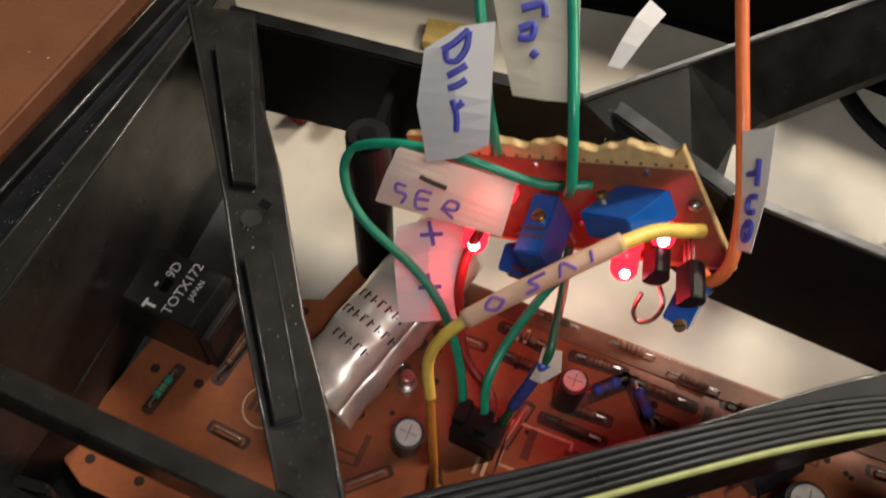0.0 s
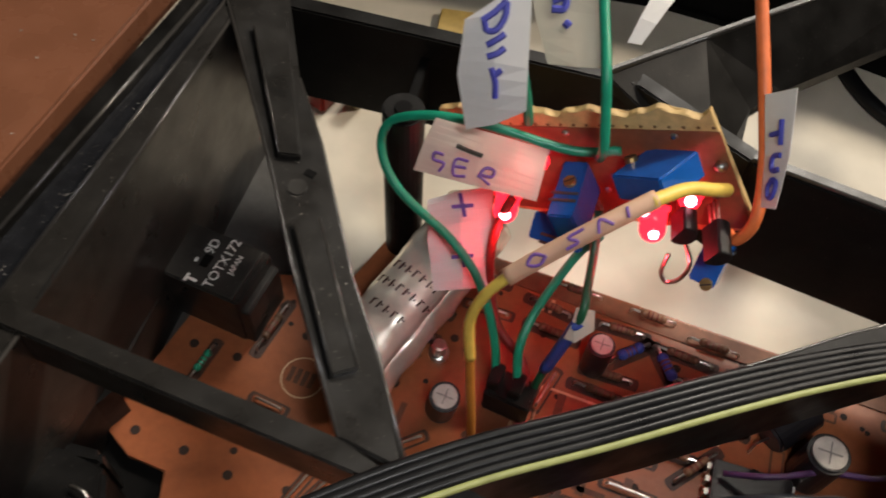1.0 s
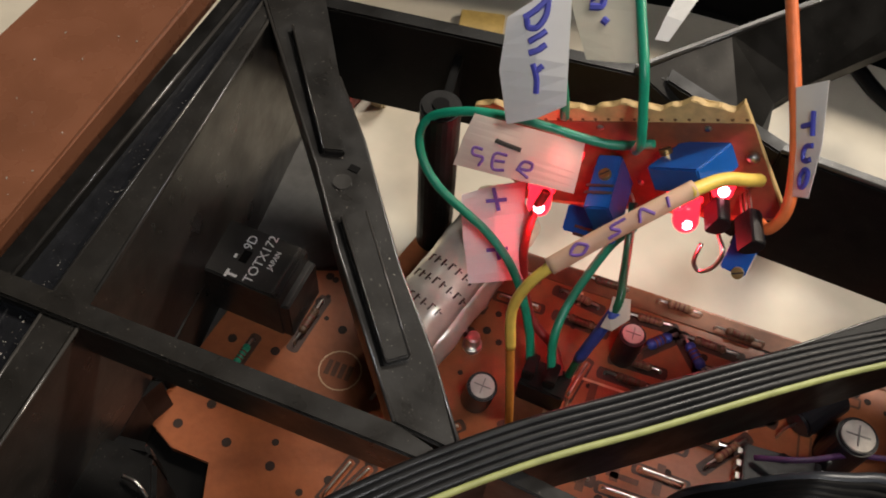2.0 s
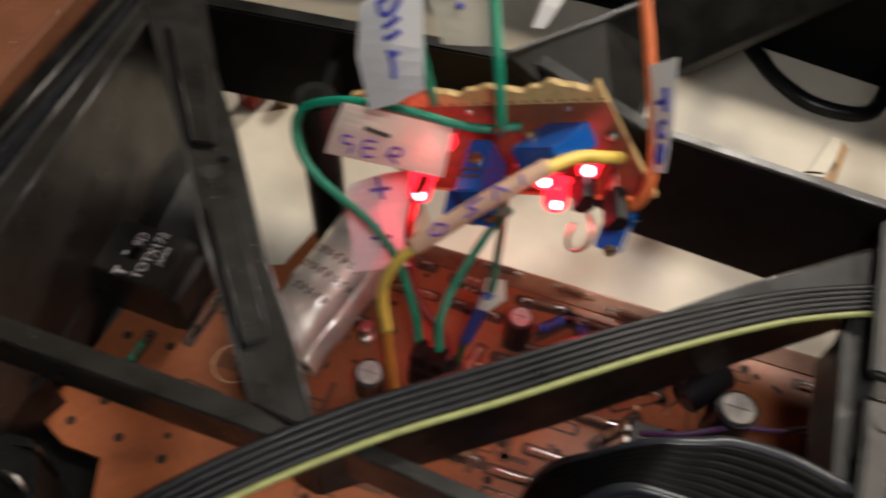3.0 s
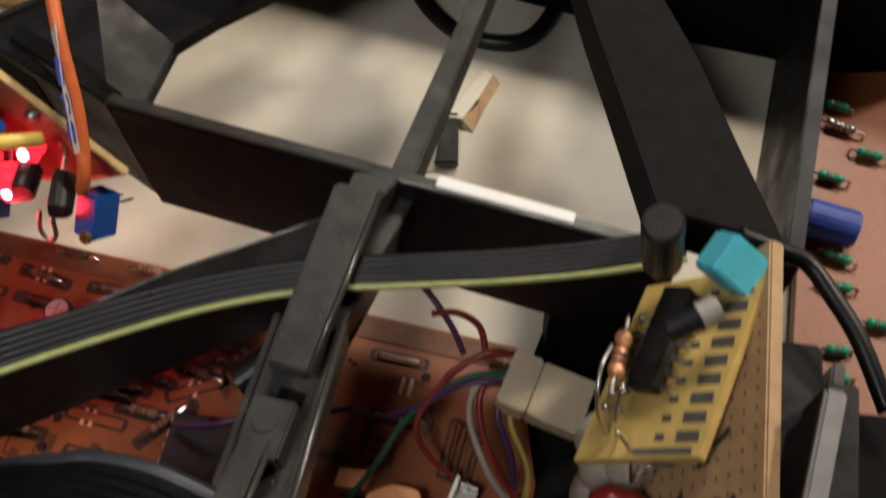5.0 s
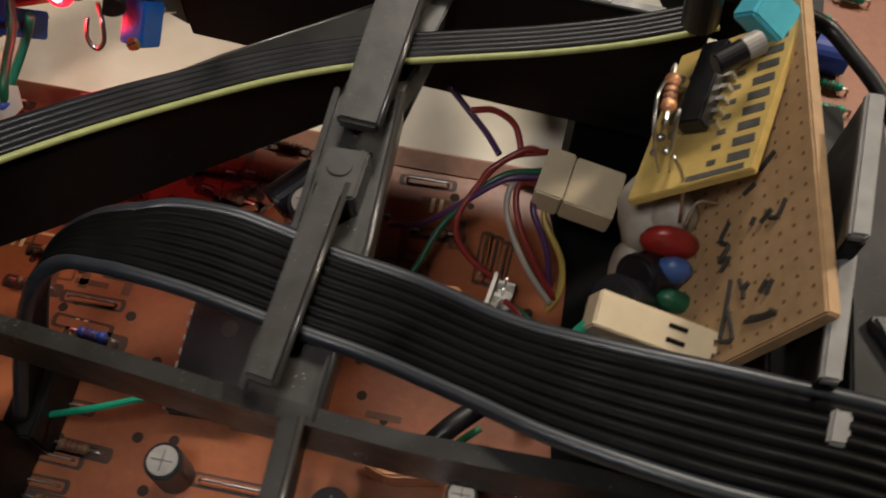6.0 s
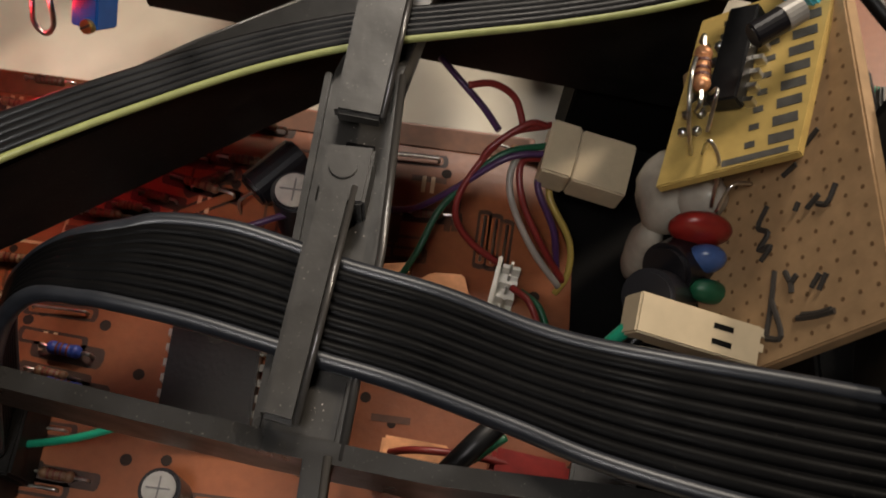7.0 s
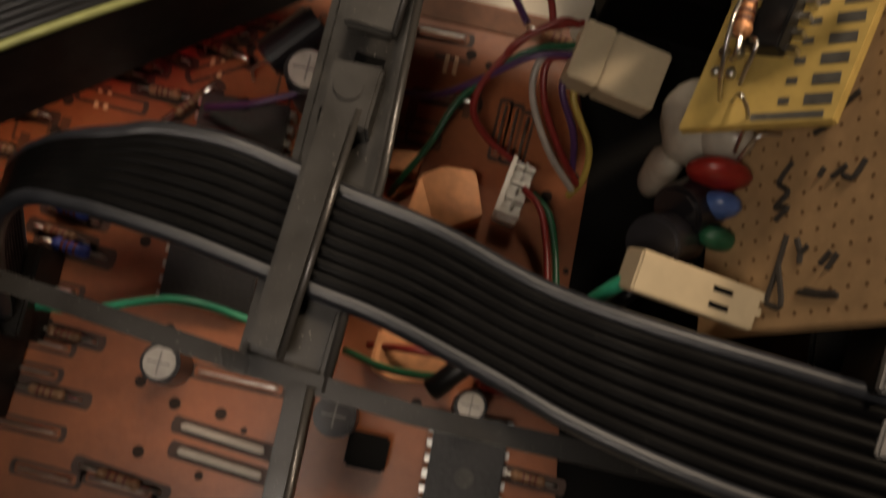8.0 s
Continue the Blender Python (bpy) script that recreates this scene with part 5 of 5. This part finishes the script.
part("pad", flat_bar(YF, (yx(0.0007), -0.0015), (yx(-0.0012), -0.0105), 0.0010, 0.0001), COPPERPAD, yb)
part("joints", joined(*[ball(YF @ Vector((yx(0.0045 + 0.0030 * (k % 6)), -0.0155 - 0.0022 * (k // 6), 0.0004)), 0.0008, sides=8) for k in range(12)]), SOLDER, yb, smooth=True)
cm = YF @ pose(yx(0.0155), -0.0112, 0.0, 0, 0, 0)
ych = thing("board_chip", cm.translation, "black chip soldered to the yellow board", "chip")
part("body", box(cm @ Matrix.Translation((0, 0, 0.0006)), 0.0165, 0.0046, 0.0030, 0.0003), CHIP, ych)
for s in (-1, 1):
    for k in range(7):
        part("pin", joined(box(cm @ pose(-0.0072 + 0.0024 * k, s * 0.0030, 0.0), 0.0008, 0.0014, 0.0016, 0)), TIN, ych)
sc = thing("silver_capacitor", YF @ Vector((yx(0.0270), -0.0090, 0)), "capacitor with a bright silver end on the yellow board", "capacitor")
p, q = Vector((0.2420, 0.1605, 0.0620)), Vector((0.2490, 0.1632, 0.0640))
part("sleeve", rod(p, q, 0.0018, sides=20, bevel=0.0003), CAPBLACK, sc)
part("end", rod(q - (q - p) * 0.42, q + (q - p) * 0.01, 0.0019, sides=20, bevel=0.0003), CAPTOP, sc)
bc = thing("film_capacitor", (0.2545, 0.1715, 0.056), "light blue box capacitor standing on the yellow board", "capacitor")
bmx = frame_of((0.2536, 0.1702, 0.0622), (0.0058, -0.0027, -0.0045), (0.0035, 0.0050, 0.0025))
part("body", box(bmx @ Matrix.Translation((0, 0, -0.0050)), 0.0078, 0.0064, 0.0055, 0.0005), LIGHTBLUE, bc)
part("lead", rod(bmx @ Vector((0, 0.001, -0.0045)), bmx @ Vector((0.0005, 0.001, -0.0085)), 0.0003, sides=6), TIN, bc)
bk = thing("standing_capacitor", (0.2440, 0.1740, 0.050), "black capacitor with a worn grey top beside the flat cable", "capacitor")
part("sleeve", rod((0.2440, 0.1745, 0.0560), (0.2412, 0.1722, 0.0715), 0.0030, sides=24, bevel=0.0005), CAPBLACK, bk)
part("top", rod((0.24125, 0.17222, 0.0713), (0.2411, 0.1721, 0.0719), 0.0025, sides=20), GREYBLACK, bk)


def connector(corner, along, down, size, depth, mat, label, group, slots=0, seam=0.0):
    """A nylon plug housing; corner is the upper left of its broad face."""
    d = Vector(down)
    m = frame_of(corner, along, -d)
    ob = thing("connector", m @ Vector((size[0] / 2, -size[1], 0)), label, "connector", group)
    if seam:
        part("housing", box(m @ pose(seam / 2, -size[1] / 2, -depth), seam, size[1], depth + 0.0006, 0.0004), mat, ob)
        part("cover", box(m @ pose((seam + size[0]) / 2 + 0.0002, -size[1] / 2, -depth), size[0] - seam, size[1] * 0.98, depth, 0.0003), mat, ob)
    else:
        part("housing", box(m @ pose(size[0] / 2, -size[1] / 2, -depth), size[0], size[1], depth, 0.0003), mat, ob)
        for k in range(slots):
            part("slot", box(m @ pose(size[0] * 0.68, -size[1] * (0.30 + 0.38 * k), -0.0006), size[0] * 0.16, size[1] * 0.13, 0.0007, 0), DEEP, ob)
            part("pin", box(m @ pose(size[0] + 0.0016, -size[1] * (0.30 + 0.38 * k), -depth * 0.5), 0.0034, 0.0010, 0.0008, 0.0001), COPPERPAD, ob)
            part("latch", box(m @ pose(size[0] - 0.0004, -size[1] * (0.12 + 0.38 * k), -depth * 0.3), 0.0022, 0.0012, 0.0012, 0.0001), mat, ob)
    return ob


connector((0.2237, 0.1747, 0.0225), (0.0142, -0.0060, -0.0012), (-0.0024, -0.0100, -0.0012), (0.0154, 0.0104), 0.0068, CREAM, "cream nylon plug with a loom of coloured wires", "nylon plugs", seam=0.0055)
connector((0.2229, 0.1302, 0.0507), (0.0168, -0.0052, -0.0050), (-0.0010, -0.0051, -0.0012), (0.0184, 0.0056), 0.0050, CREAM, "cream nylon plug with two slots beside the tan board", "nylon plugs", slots=2)
lead_wire("green_wire", [(0.2235, 0.1275, 0.0470), (0.2205, 0.1265, 0.0450), (0.2165, 0.1240, 0.0400), (0.2130, 0.1210, 0.0300)], 0.0010, GREENWIRE, "green wire entering the slotted plug")
lead_wire("black_wire", [(0.2235, 0.1265, 0.0450), (0.2210, 0.1245, 0.0430), (0.2175, 0.1225, 0.0360), (0.2150, 0.1200, 0.0280)], 0.0010, CABLE, "black wire entering the slotted plug")
def lump(centre, rx, ry, rz, seed):
    bm = ball(centre, rx, ry, rz, None, 24)
    c = Vector(centre)
    for v in bm.verts:
        v.co += (v.co - c) * 0.22 * noise.noise(v.co * 220 + Vector((seed, 0, 0)))
    return bm


glue = thing("glue_blob", (0.2345, 0.1500, 0.020), "milky blob of hot glue and a white sleeve between the boards", "glue")
part("blob", lump((0.2365, 0.1525, 0.0330), 0.0048, 0.0060, 0.0085, 1), GLUE, glue, smooth=True)
part("blob", lump((0.2395, 0.1485, 0.0385), 0.0040, 0.0040, 0.0050, 5), GLUE, glue, smooth=True)
part("blob", lump((0.2345, 0.1490, 0.0200), 0.0026, 0.0034, 0.0110, 8), GLUE, glue, smooth=True)
rd = thing("disc_capacitor", (0.2410, 0.1430, 0.036), "dark red disc capacitor on the tan board", "capacitor", "disc capacitors")
part("disc", ball((0.2372, 0.1428, 0.0400), 0.0050, 0.0022, 0.0040, pose(0, 0, 0, 0, 20, -12), 18), REDDISC, rd, smooth=True)
part("lead", rod((0.2385, 0.1428, 0.0385), (0.2425, 0.1425, 0.0365), 0.0003, sides=6), TIN, rd)
bd = thing("disc_capacitor", (0.2415, 0.1400, 0.033), "blue disc capacitor on the tan board", "capacitor", "disc capacitors")
part("disc", ball((0.2372, 0.1386, 0.0385), 0.0032, 0.0020, 0.0034, pose(0, 0, 0, 0, 25, -12), 16), BLUEDISC, bd, smooth=True)
part("lead", rod((0.2380, 0.1388, 0.0375), (0.2420, 0.1388, 0.0360), 0.0003, sides=6), TIN, bd)
gd = thing("disc_capacitor", (0.2400, 0.1350, 0.030), "dark green capacitor on the tan board", "capacitor", "disc capacitors")
part("disc", ball((0.2372, 0.1340, 0.0370), 0.0034, 0.0018, 0.0022, pose(0, 0, 0, 0, 25, -12), 16), DARKGREEN, gd, smooth=True)
part("lead", rod((0.2380, 0.1342, 0.0365), (0.2415, 0.1342, 0.0350), 0.0003, sides=6), TIN, gd)
kd = thing("black_capacitor", (0.2340, 0.1400, 0.030), "round black capacitor between the plug and the tan board", "capacitor")
part("sleeve", rod((0.2380, 0.1410, 0.0340), (0.2310, 0.1375, 0.0380), 0.0042, sides=24, bevel=0.0006), CAPBLACK, kd)
kd2 = thing("black_capacitor", (0.2290, 0.1360, 0.030), "round black coil behind the slotted plug", "coil")
part("sleeve", rod((0.2330, 0.1350, 0.0330), (0.2262, 0.1325, 0.0420), 0.0040, sides=24, bevel=0.0006), CAPBLACK, kd2)
resistor((0.2345, 0.1535), (0.2380, 0.1650), COPPER, 0.0013, 0.0013, label="copper-brown resistor above the yellow board", group="raised resistors", z=0.056)
for pts in ([(0.2345, 0.1500, 0.0500), (0.2325, 0.1515, 0.0570), (0.2330, 0.1560, 0.0600), (0.2350, 0.1600, 0.0590)], [(0.2362, 0.1500, 0.0500), (0.2350, 0.1485, 0.0560), (0.2372, 0.1470, 0.0520), (0.2385, 0.1450, 0.0430)],
            [(0.2390, 0.1440, 0.0430), (0.2405, 0.1460, 0.0470), (0.2440, 0.1465, 0.0460)], [(0.2370, 0.1560, 0.0560), (0.2355, 0.1530, 0.0610), (0.2350, 0.1500, 0.0560)]):
    solo("component_lead", tube(pts, 0.0003, 6), TIN, "thin bent component lead by the yellow board", "wire", "loose leads", smooth=True)

# ---- loom of wires ----
for pts, mat, word in (([(0.2235, 0.1690, 0.0200), (0.2150, 0.1692, 0.0200), (0.2050, 0.1670, 0.0140), (0.1980, 0.1670, 0.0080), (0.1920, 0.1690, 0.0050)], PURPLEWIRE, "purple"),
                       ([(0.2235, 0.1745, 0.0210), (0.2150, 0.1730, 0.0210), (0.2075, 0.1675, 0.0160), (0.2050, 0.1630, 0.0120), (0.2075, 0.1590, 0.0080), (0.2125, 0.1555, 0.0050)], REDWIRE, "red"),
                       ([(0.2225, 0.1740, 0.0215), (0.2190, 0.1742, 0.0225), (0.2120, 0.1715, 0.0200), (0.2095, 0.1690, 0.0170)], REDWIRE, "red"),
                       ([(0.2225, 0.1715, 0.0190), (0.2135, 0.1702, 0.0190), (0.2030, 0.1650, 0.0120), (0.1975, 0.1580, 0.0080), (0.1920, 0.1525, 0.0040), (0.1900, 0.1510, -0.0003)], DARKGREEN, "green"),
                       ([(0.2225, 0.1705, 0.0180), (0.2165, 0.1695, 0.0180), (0.2150, 0.1640, 0.0150), (0.2180, 0.1560, 0.0100), (0.2230, 0.1500, 0.0040)], LOOMWHITE, "white"),
                       ([(0.2225, 0.1700, 0.0170), (0.2175, 0.1690, 0.0180), (0.2170, 0.1630, 0.0150), (0.2200, 0.1560, 0.0100), (0.2240, 0.1510, 0.0040)], REDWIRE, "red"),
                       ([(0.2240, 0.1690, 0.0140), (0.2225, 0.1640, 0.0130), (0.2255, 0.1570, 0.0090), (0.2250, 0.1520, 0.0050), (0.2225, 0.1495, 0.0020)], LOOMYELLOW, "yellow"),
                       ([(0.2230, 0.1695, 0.0150), (0.2200, 0.1650, 0.0160), (0.2225, 0.1580, 0.0110), (0.2230, 0.1520, 0.0040)], PURPLEWIRE, "purple"),
                       ([(0.2085, 0.1790, 0.0290), (0.2130, 0.1795, 0.0280), (0.2170, 0.1780, 0.0250), (0.2182, 0.1735, 0.0215)], REDWIRE, "dark red"),
                       ([(0.2050, 0.1890, 0.0240), (0.2085, 0.1855, 0.0210), (0.2120, 0.1800, 0.0200), (0.2140, 0.1750, 0.0200)], PURPLEWIRE, "purple"),
                       ([(0.1575, 0.1660, 0.0060), (0.1660, 0.1650, 0.0100), (0.1760, 0.1670, 0.0105), (0.1860, 0.1670, 0.0105), (0.1920, 0.1690, 0.0080)], PURPLEWIRE, "purple"),
                       ([(0.2140, 0.1500, 0.0060), (0.2165, 0.1460, 0.0075), (0.2175, 0.1400, 0.0060), (0.2170, 0.1300, 0.0080)], REDWIRE, "red"),
                       ([(0.2155, 0.1490, 0.0060), (0.2180, 0.1450, 0.0075), (0.2190, 0.1390, 0.0060), (0.2185, 0.1300, 0.0080)], DARKGREEN, "green"),
                       ([(0.1290, 0.1310, 0.0060), (0.1400, 0.1290, 0.0140), (0.1560, 0.1300, 0.0160), (0.1690, 0.1260, 0.0120)], GREENWIRE, "green"),
                       ([(0.1820, 0.1220, 0.0060), (0.1900, 0.1180, 0.0140), (0.1990, 0.1165, 0.0200), (0.2060, 0.1190, 0.0240)], DARKGREEN, "dark green"),
                       ([(0.1860, 0.1230, 0.0040), (0.1930, 0.1215, 0.0110), (0.2040, 0.1190, 0.0100), (0.2150, 0.1150, 0.0080)], REDWIRE, "red")):
    lead_wire("loom_wire", pts, 0.00064, mat, word + " wire of the loom over the circuit board", "loom wires", 8)
solo("black_sleeve", tube([(0.1960, 0.1140, 0.0280), (0.2010, 0.1175, 0.0300), (0.2060, 0.1210, 0.0290)], 0.0017, 12), CABLE, "short black insulating sleeve under the flat cable", "sleeve", smooth=True)
head = thing("pin_header", (0.2125, 0.1500, 0.0), "white four-way pin header on the circuit board", "connector")
hm = frame_of((0.2125, 0.1500, 0.0), (0.0040, 0.0100, 0), (-0.0100, 0.0040, 0))
part("base", box(hm, 0.0110, 0.0045, 0.0032, 0.0003), WHITENYLON, head)
part("wall", box(hm @ pose(0, 0.0018, 0.0032), 0.0110, 0.0008, 0.0045, 0.0002), WHITENYLON, head)
for k in range(4):
    part("rib", box(hm @ pose(-0.0045 + 0.0030 * k, -0.0006, 0.0030), 0.0008, 0.0034, 0.0030, 0.0001), WHITENYLON, head)
    part("pin", rod(hm @ Vector((-0.0030 + 0.0024 * k, -0.0005, 0.003)), hm @ Vector((-0.0030 + 0.0024 * k, -0.0005, 0.0085)), 0.0003, sides=6), TIN, head)
sh = thing("copper_shield", (0.1990, 0.1500, 0.0), "bright copper shield box with cut corners on the circuit board", "shield")
part("box", slab([(0.1925, 0.1450), (0.1955, 0.1530), (0.2000, 0.1545), (0.2055, 0.1530), (0.2065, 0.1450), (0.1980, 0.1425)], 0.0, [0.0055, 0.0055, 0.0065, 0.0075, 0.0065, 0.0050], 0.0004), COPPER, sh)
part("box", slab([(0.1890, 0.1545), (0.1900, 0.1580), (0.1965, 0.1575), (0.1950, 0.1535)], 0.0, 0.0050, 0.0003), COPPER, sh)
solo("copper_shield", slab([(0.1860, 0.1190), (0.1880, 0.1255), (0.1990, 0.1225), (0.2010, 0.1160), (0.1900, 0.1165)], 0.0, [0.0080, 0.0080, 0.0065, 0.0060, 0.0070], 0.0005), COPPER,
     "crumpled copper shield under the near rib", "shield")
# Added black block that darkens the board in place of a shadow.
solo("dark_relay", joined(box(pose(0.1190, 0.1205, 0, 0, 0, TURN), 0.0125, 0.0150, 0.0240, 0.0008), box(pose(0.1190, 0.1205, 0.0240, 0, 0, TURN), 0.0095, 0.0120, 0.0010, 0.0003)), BLACK,
     "added black block standing in for shadow under the near rib", "relay")
solo("red_module", box(pose(0.2110, 0.1160, 0, 0, 0, -20), 0.0130, 0.0060, 0.0100, 0.0008), REDDISC, "dark red component under the wide flat cable", "component")
solo("grey_module", box(pose(0.2230, 0.1130, 0, 0, 0, -20), 0.0110, 0.0060, 0.0090, 0.0006), GREYTOOTH, "pale grey block under the wide flat cable", "component")

# ---- comb of grey teeth and things beyond ----
comb = thing("side_comb", (0.256, 0.125, -0.002), "black plastic side bracket with light grey tooth ends", "bracket")
part("spine", slab([(0.2500, 0.1030), (0.2575, 0.1290), (0.2650, 0.1560), (0.2700, 0.1560), (0.2640, 0.1290), (0.2570, 0.1030)], -0.002, 0.0540, 0.0006), BLACK, comb)
for a, b, z in (((0.2597, 0.1502), (0.2511, 0.1278), 0.0680), ((0.2525, 0.1291), (0.2455, 0.1112), 0.0618), ((0.2475, 0.1085), (0.2455, 0.1040), 0.0590)):
    ring = [(a[0] + 0.0026, a[1] - 0.0006), (b[0] + 0.0026, b[1] - 0.0006), (b[0], b[1]), (a[0], a[1])]
    web = part("web", slab(ring, 0.0500, z - 0.0018, 0.0003), BLACK, comb)
    part("tooth", slab([(x - 0.0002, y) for x, y in ring], z - 0.0018, z, 0.0004), GREYTOOTH, web, "light grey tooth end")
part("arm", slab([(0.2570, 0.1220), (0.2610, 0.1215), (0.2640, 0.1120), (0.2700, 0.1110), (0.2700, 0.1075), (0.2615, 0.1090), (0.2585, 0.1190)], 0.046, 0.0560, 0.0005), GREYBLACK, comb)
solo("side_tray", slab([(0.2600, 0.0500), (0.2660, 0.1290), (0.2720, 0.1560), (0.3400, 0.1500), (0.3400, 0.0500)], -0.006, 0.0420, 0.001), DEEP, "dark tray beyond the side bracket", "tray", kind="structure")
lead_wire("black_wire", [(0.2560, 0.1790, 0.0560), (0.2620, 0.1775, 0.0540), (0.2670, 0.1760, 0.0520), (0.2700, 0.1710, 0.0510), (0.2730, 0.1640, 0.0500), (0.2760, 0.1540, 0.0470)], 0.0014, CABLE, "black cable running over the end wall")
for a, b, mat in (((0.299, 0.246), (0.306, 0.243), GREENWIRE), ((0.297, 0.241), (0.307, 0.236), TIN), ((0.293, 0.226), (0.301, 0.223), GREENWIRE), ((0.291, 0.206), (0.298, 0.202), GREENWIRE), ((0.289, 0.198), (0.297, 0.196), GREENWIRE),
                  ((0.287, 0.183), (0.293, 0.182), GREENWIRE), ((0.285, 0.177), (0.292, 0.176), GREENWIRE), ((0.303, 0.232), (0.311, 0.229), GREENWIRE), ((0.296, 0.189), (0.303, 0.187), GREENWIRE)):
    resistor(a, b, mat, 0.0012, 0.0016, label="small pale green part on the far circuit board", group="far board parts")
fc = thing("lying_capacitor", (0.293, 0.211, 0.0), "dark blue capacitor lying on the far circuit board", "capacitor")
part("sleeve", rod((0.2880, 0.2130, 0.0042), (0.2985, 0.2090, 0.0042), 0.0042, sides=22, bevel=0.0006), BLUERES, fc)
solo("grey_post", slab([(0.2700, 0.1585), (0.2718, 0.1640), (0.2738, 0.1635), (0.2722, 0.1580)], -0.006, 0.0420, 0.0004), GREYBLACK, "grey post beside the far circuit board", "post")

# frayed paper strip behind the label over the rail
solo("paper_strip", sheet([[(0.1290, 0.2415, 0.0466), (0.1318, 0.2408, 0.0470)], [(0.1310, 0.2465, 0.0490), (0.1345, 0.2450, 0.0492)], [(0.1335, 0.2520, 0.0505), (0.1372, 0.2500, 0.0500)],
                           [(0.1365, 0.2580, 0.0500), (0.1400, 0.2555, 0.0490)]], 0.00025), WHITEPAPER, "torn strip of white paper over the rail", "paper strip")
# black socket at the foot of the wide flat cable
solo("cable_socket", box(pose(0.1275, 0.1335, 0.0, 0, 0, -12), 0.0062, 0.0160, 0.0110, 0.0005), BLACK, "black cable socket at the foot of the wide flat cable", "socket")

# ---- dust ----
rng = random.Random(21)
flecks = []


def fleck(x, y, z, s):
    m = pose(x, y, z - 0.00003, rng.uniform(-20, 20), rng.uniform(-20, 20), rng.uniform(0, 360))
    flecks.append(box(m, s, s * rng.uniform(0.3, 0.9), s * 0.4, 0))


for k in range(150):
    f = rng.random()
    y = 0.1200 + f * 0.1250
    left = 0.0065 + 0.0385 * f
    x = left + 0.0016 + abs(rng.gauss(0.0, 0.0022))
    fleck(min(x, left + 0.0060), y, TOP - 0.0022, rng.choice((0.00010, 0.00014, 0.0002, 0.0003)))
for k in range(70):
    f = rng.random()
    fleck(0.0020 + 0.0300 * f - rng.uniform(0.002, 0.020), 0.1300 + f * 0.1100, TOP + 0.0012, rng.choice((0.0001, 0.00015, 0.00025, 0.0004)))
for k in range(60):
    f = rng.random()
    fleck(0.0560 + 0.0320 * f + rng.uniform(-0.003, 0.003), 0.2250 - 0.0720 * f, TOP, rng.choice((0.0001, 0.00013, 0.0002)))
for k in range(60):
    f = rng.random()
    fleck(0.1770 + 0.0140 * f + rng.uniform(-0.003, 0.003), 0.1180 + 0.0520 * f, 0.0462, rng.choice((0.0001, 0.00013, 0.0002)))
for k in range(70):
    f = rng.random()
    fleck(0.1560 + 0.0880 * f, 0.2100 - 0.0300 * f + rng.uniform(-0.0005, 0.0008), TOP + 0.0003, rng.choice((0.0001, 0.00014)))
solo("dust_flecks", joined(*flecks), DUST, "pale dust flecks lying on the black frame", "dust", kind="stuff")
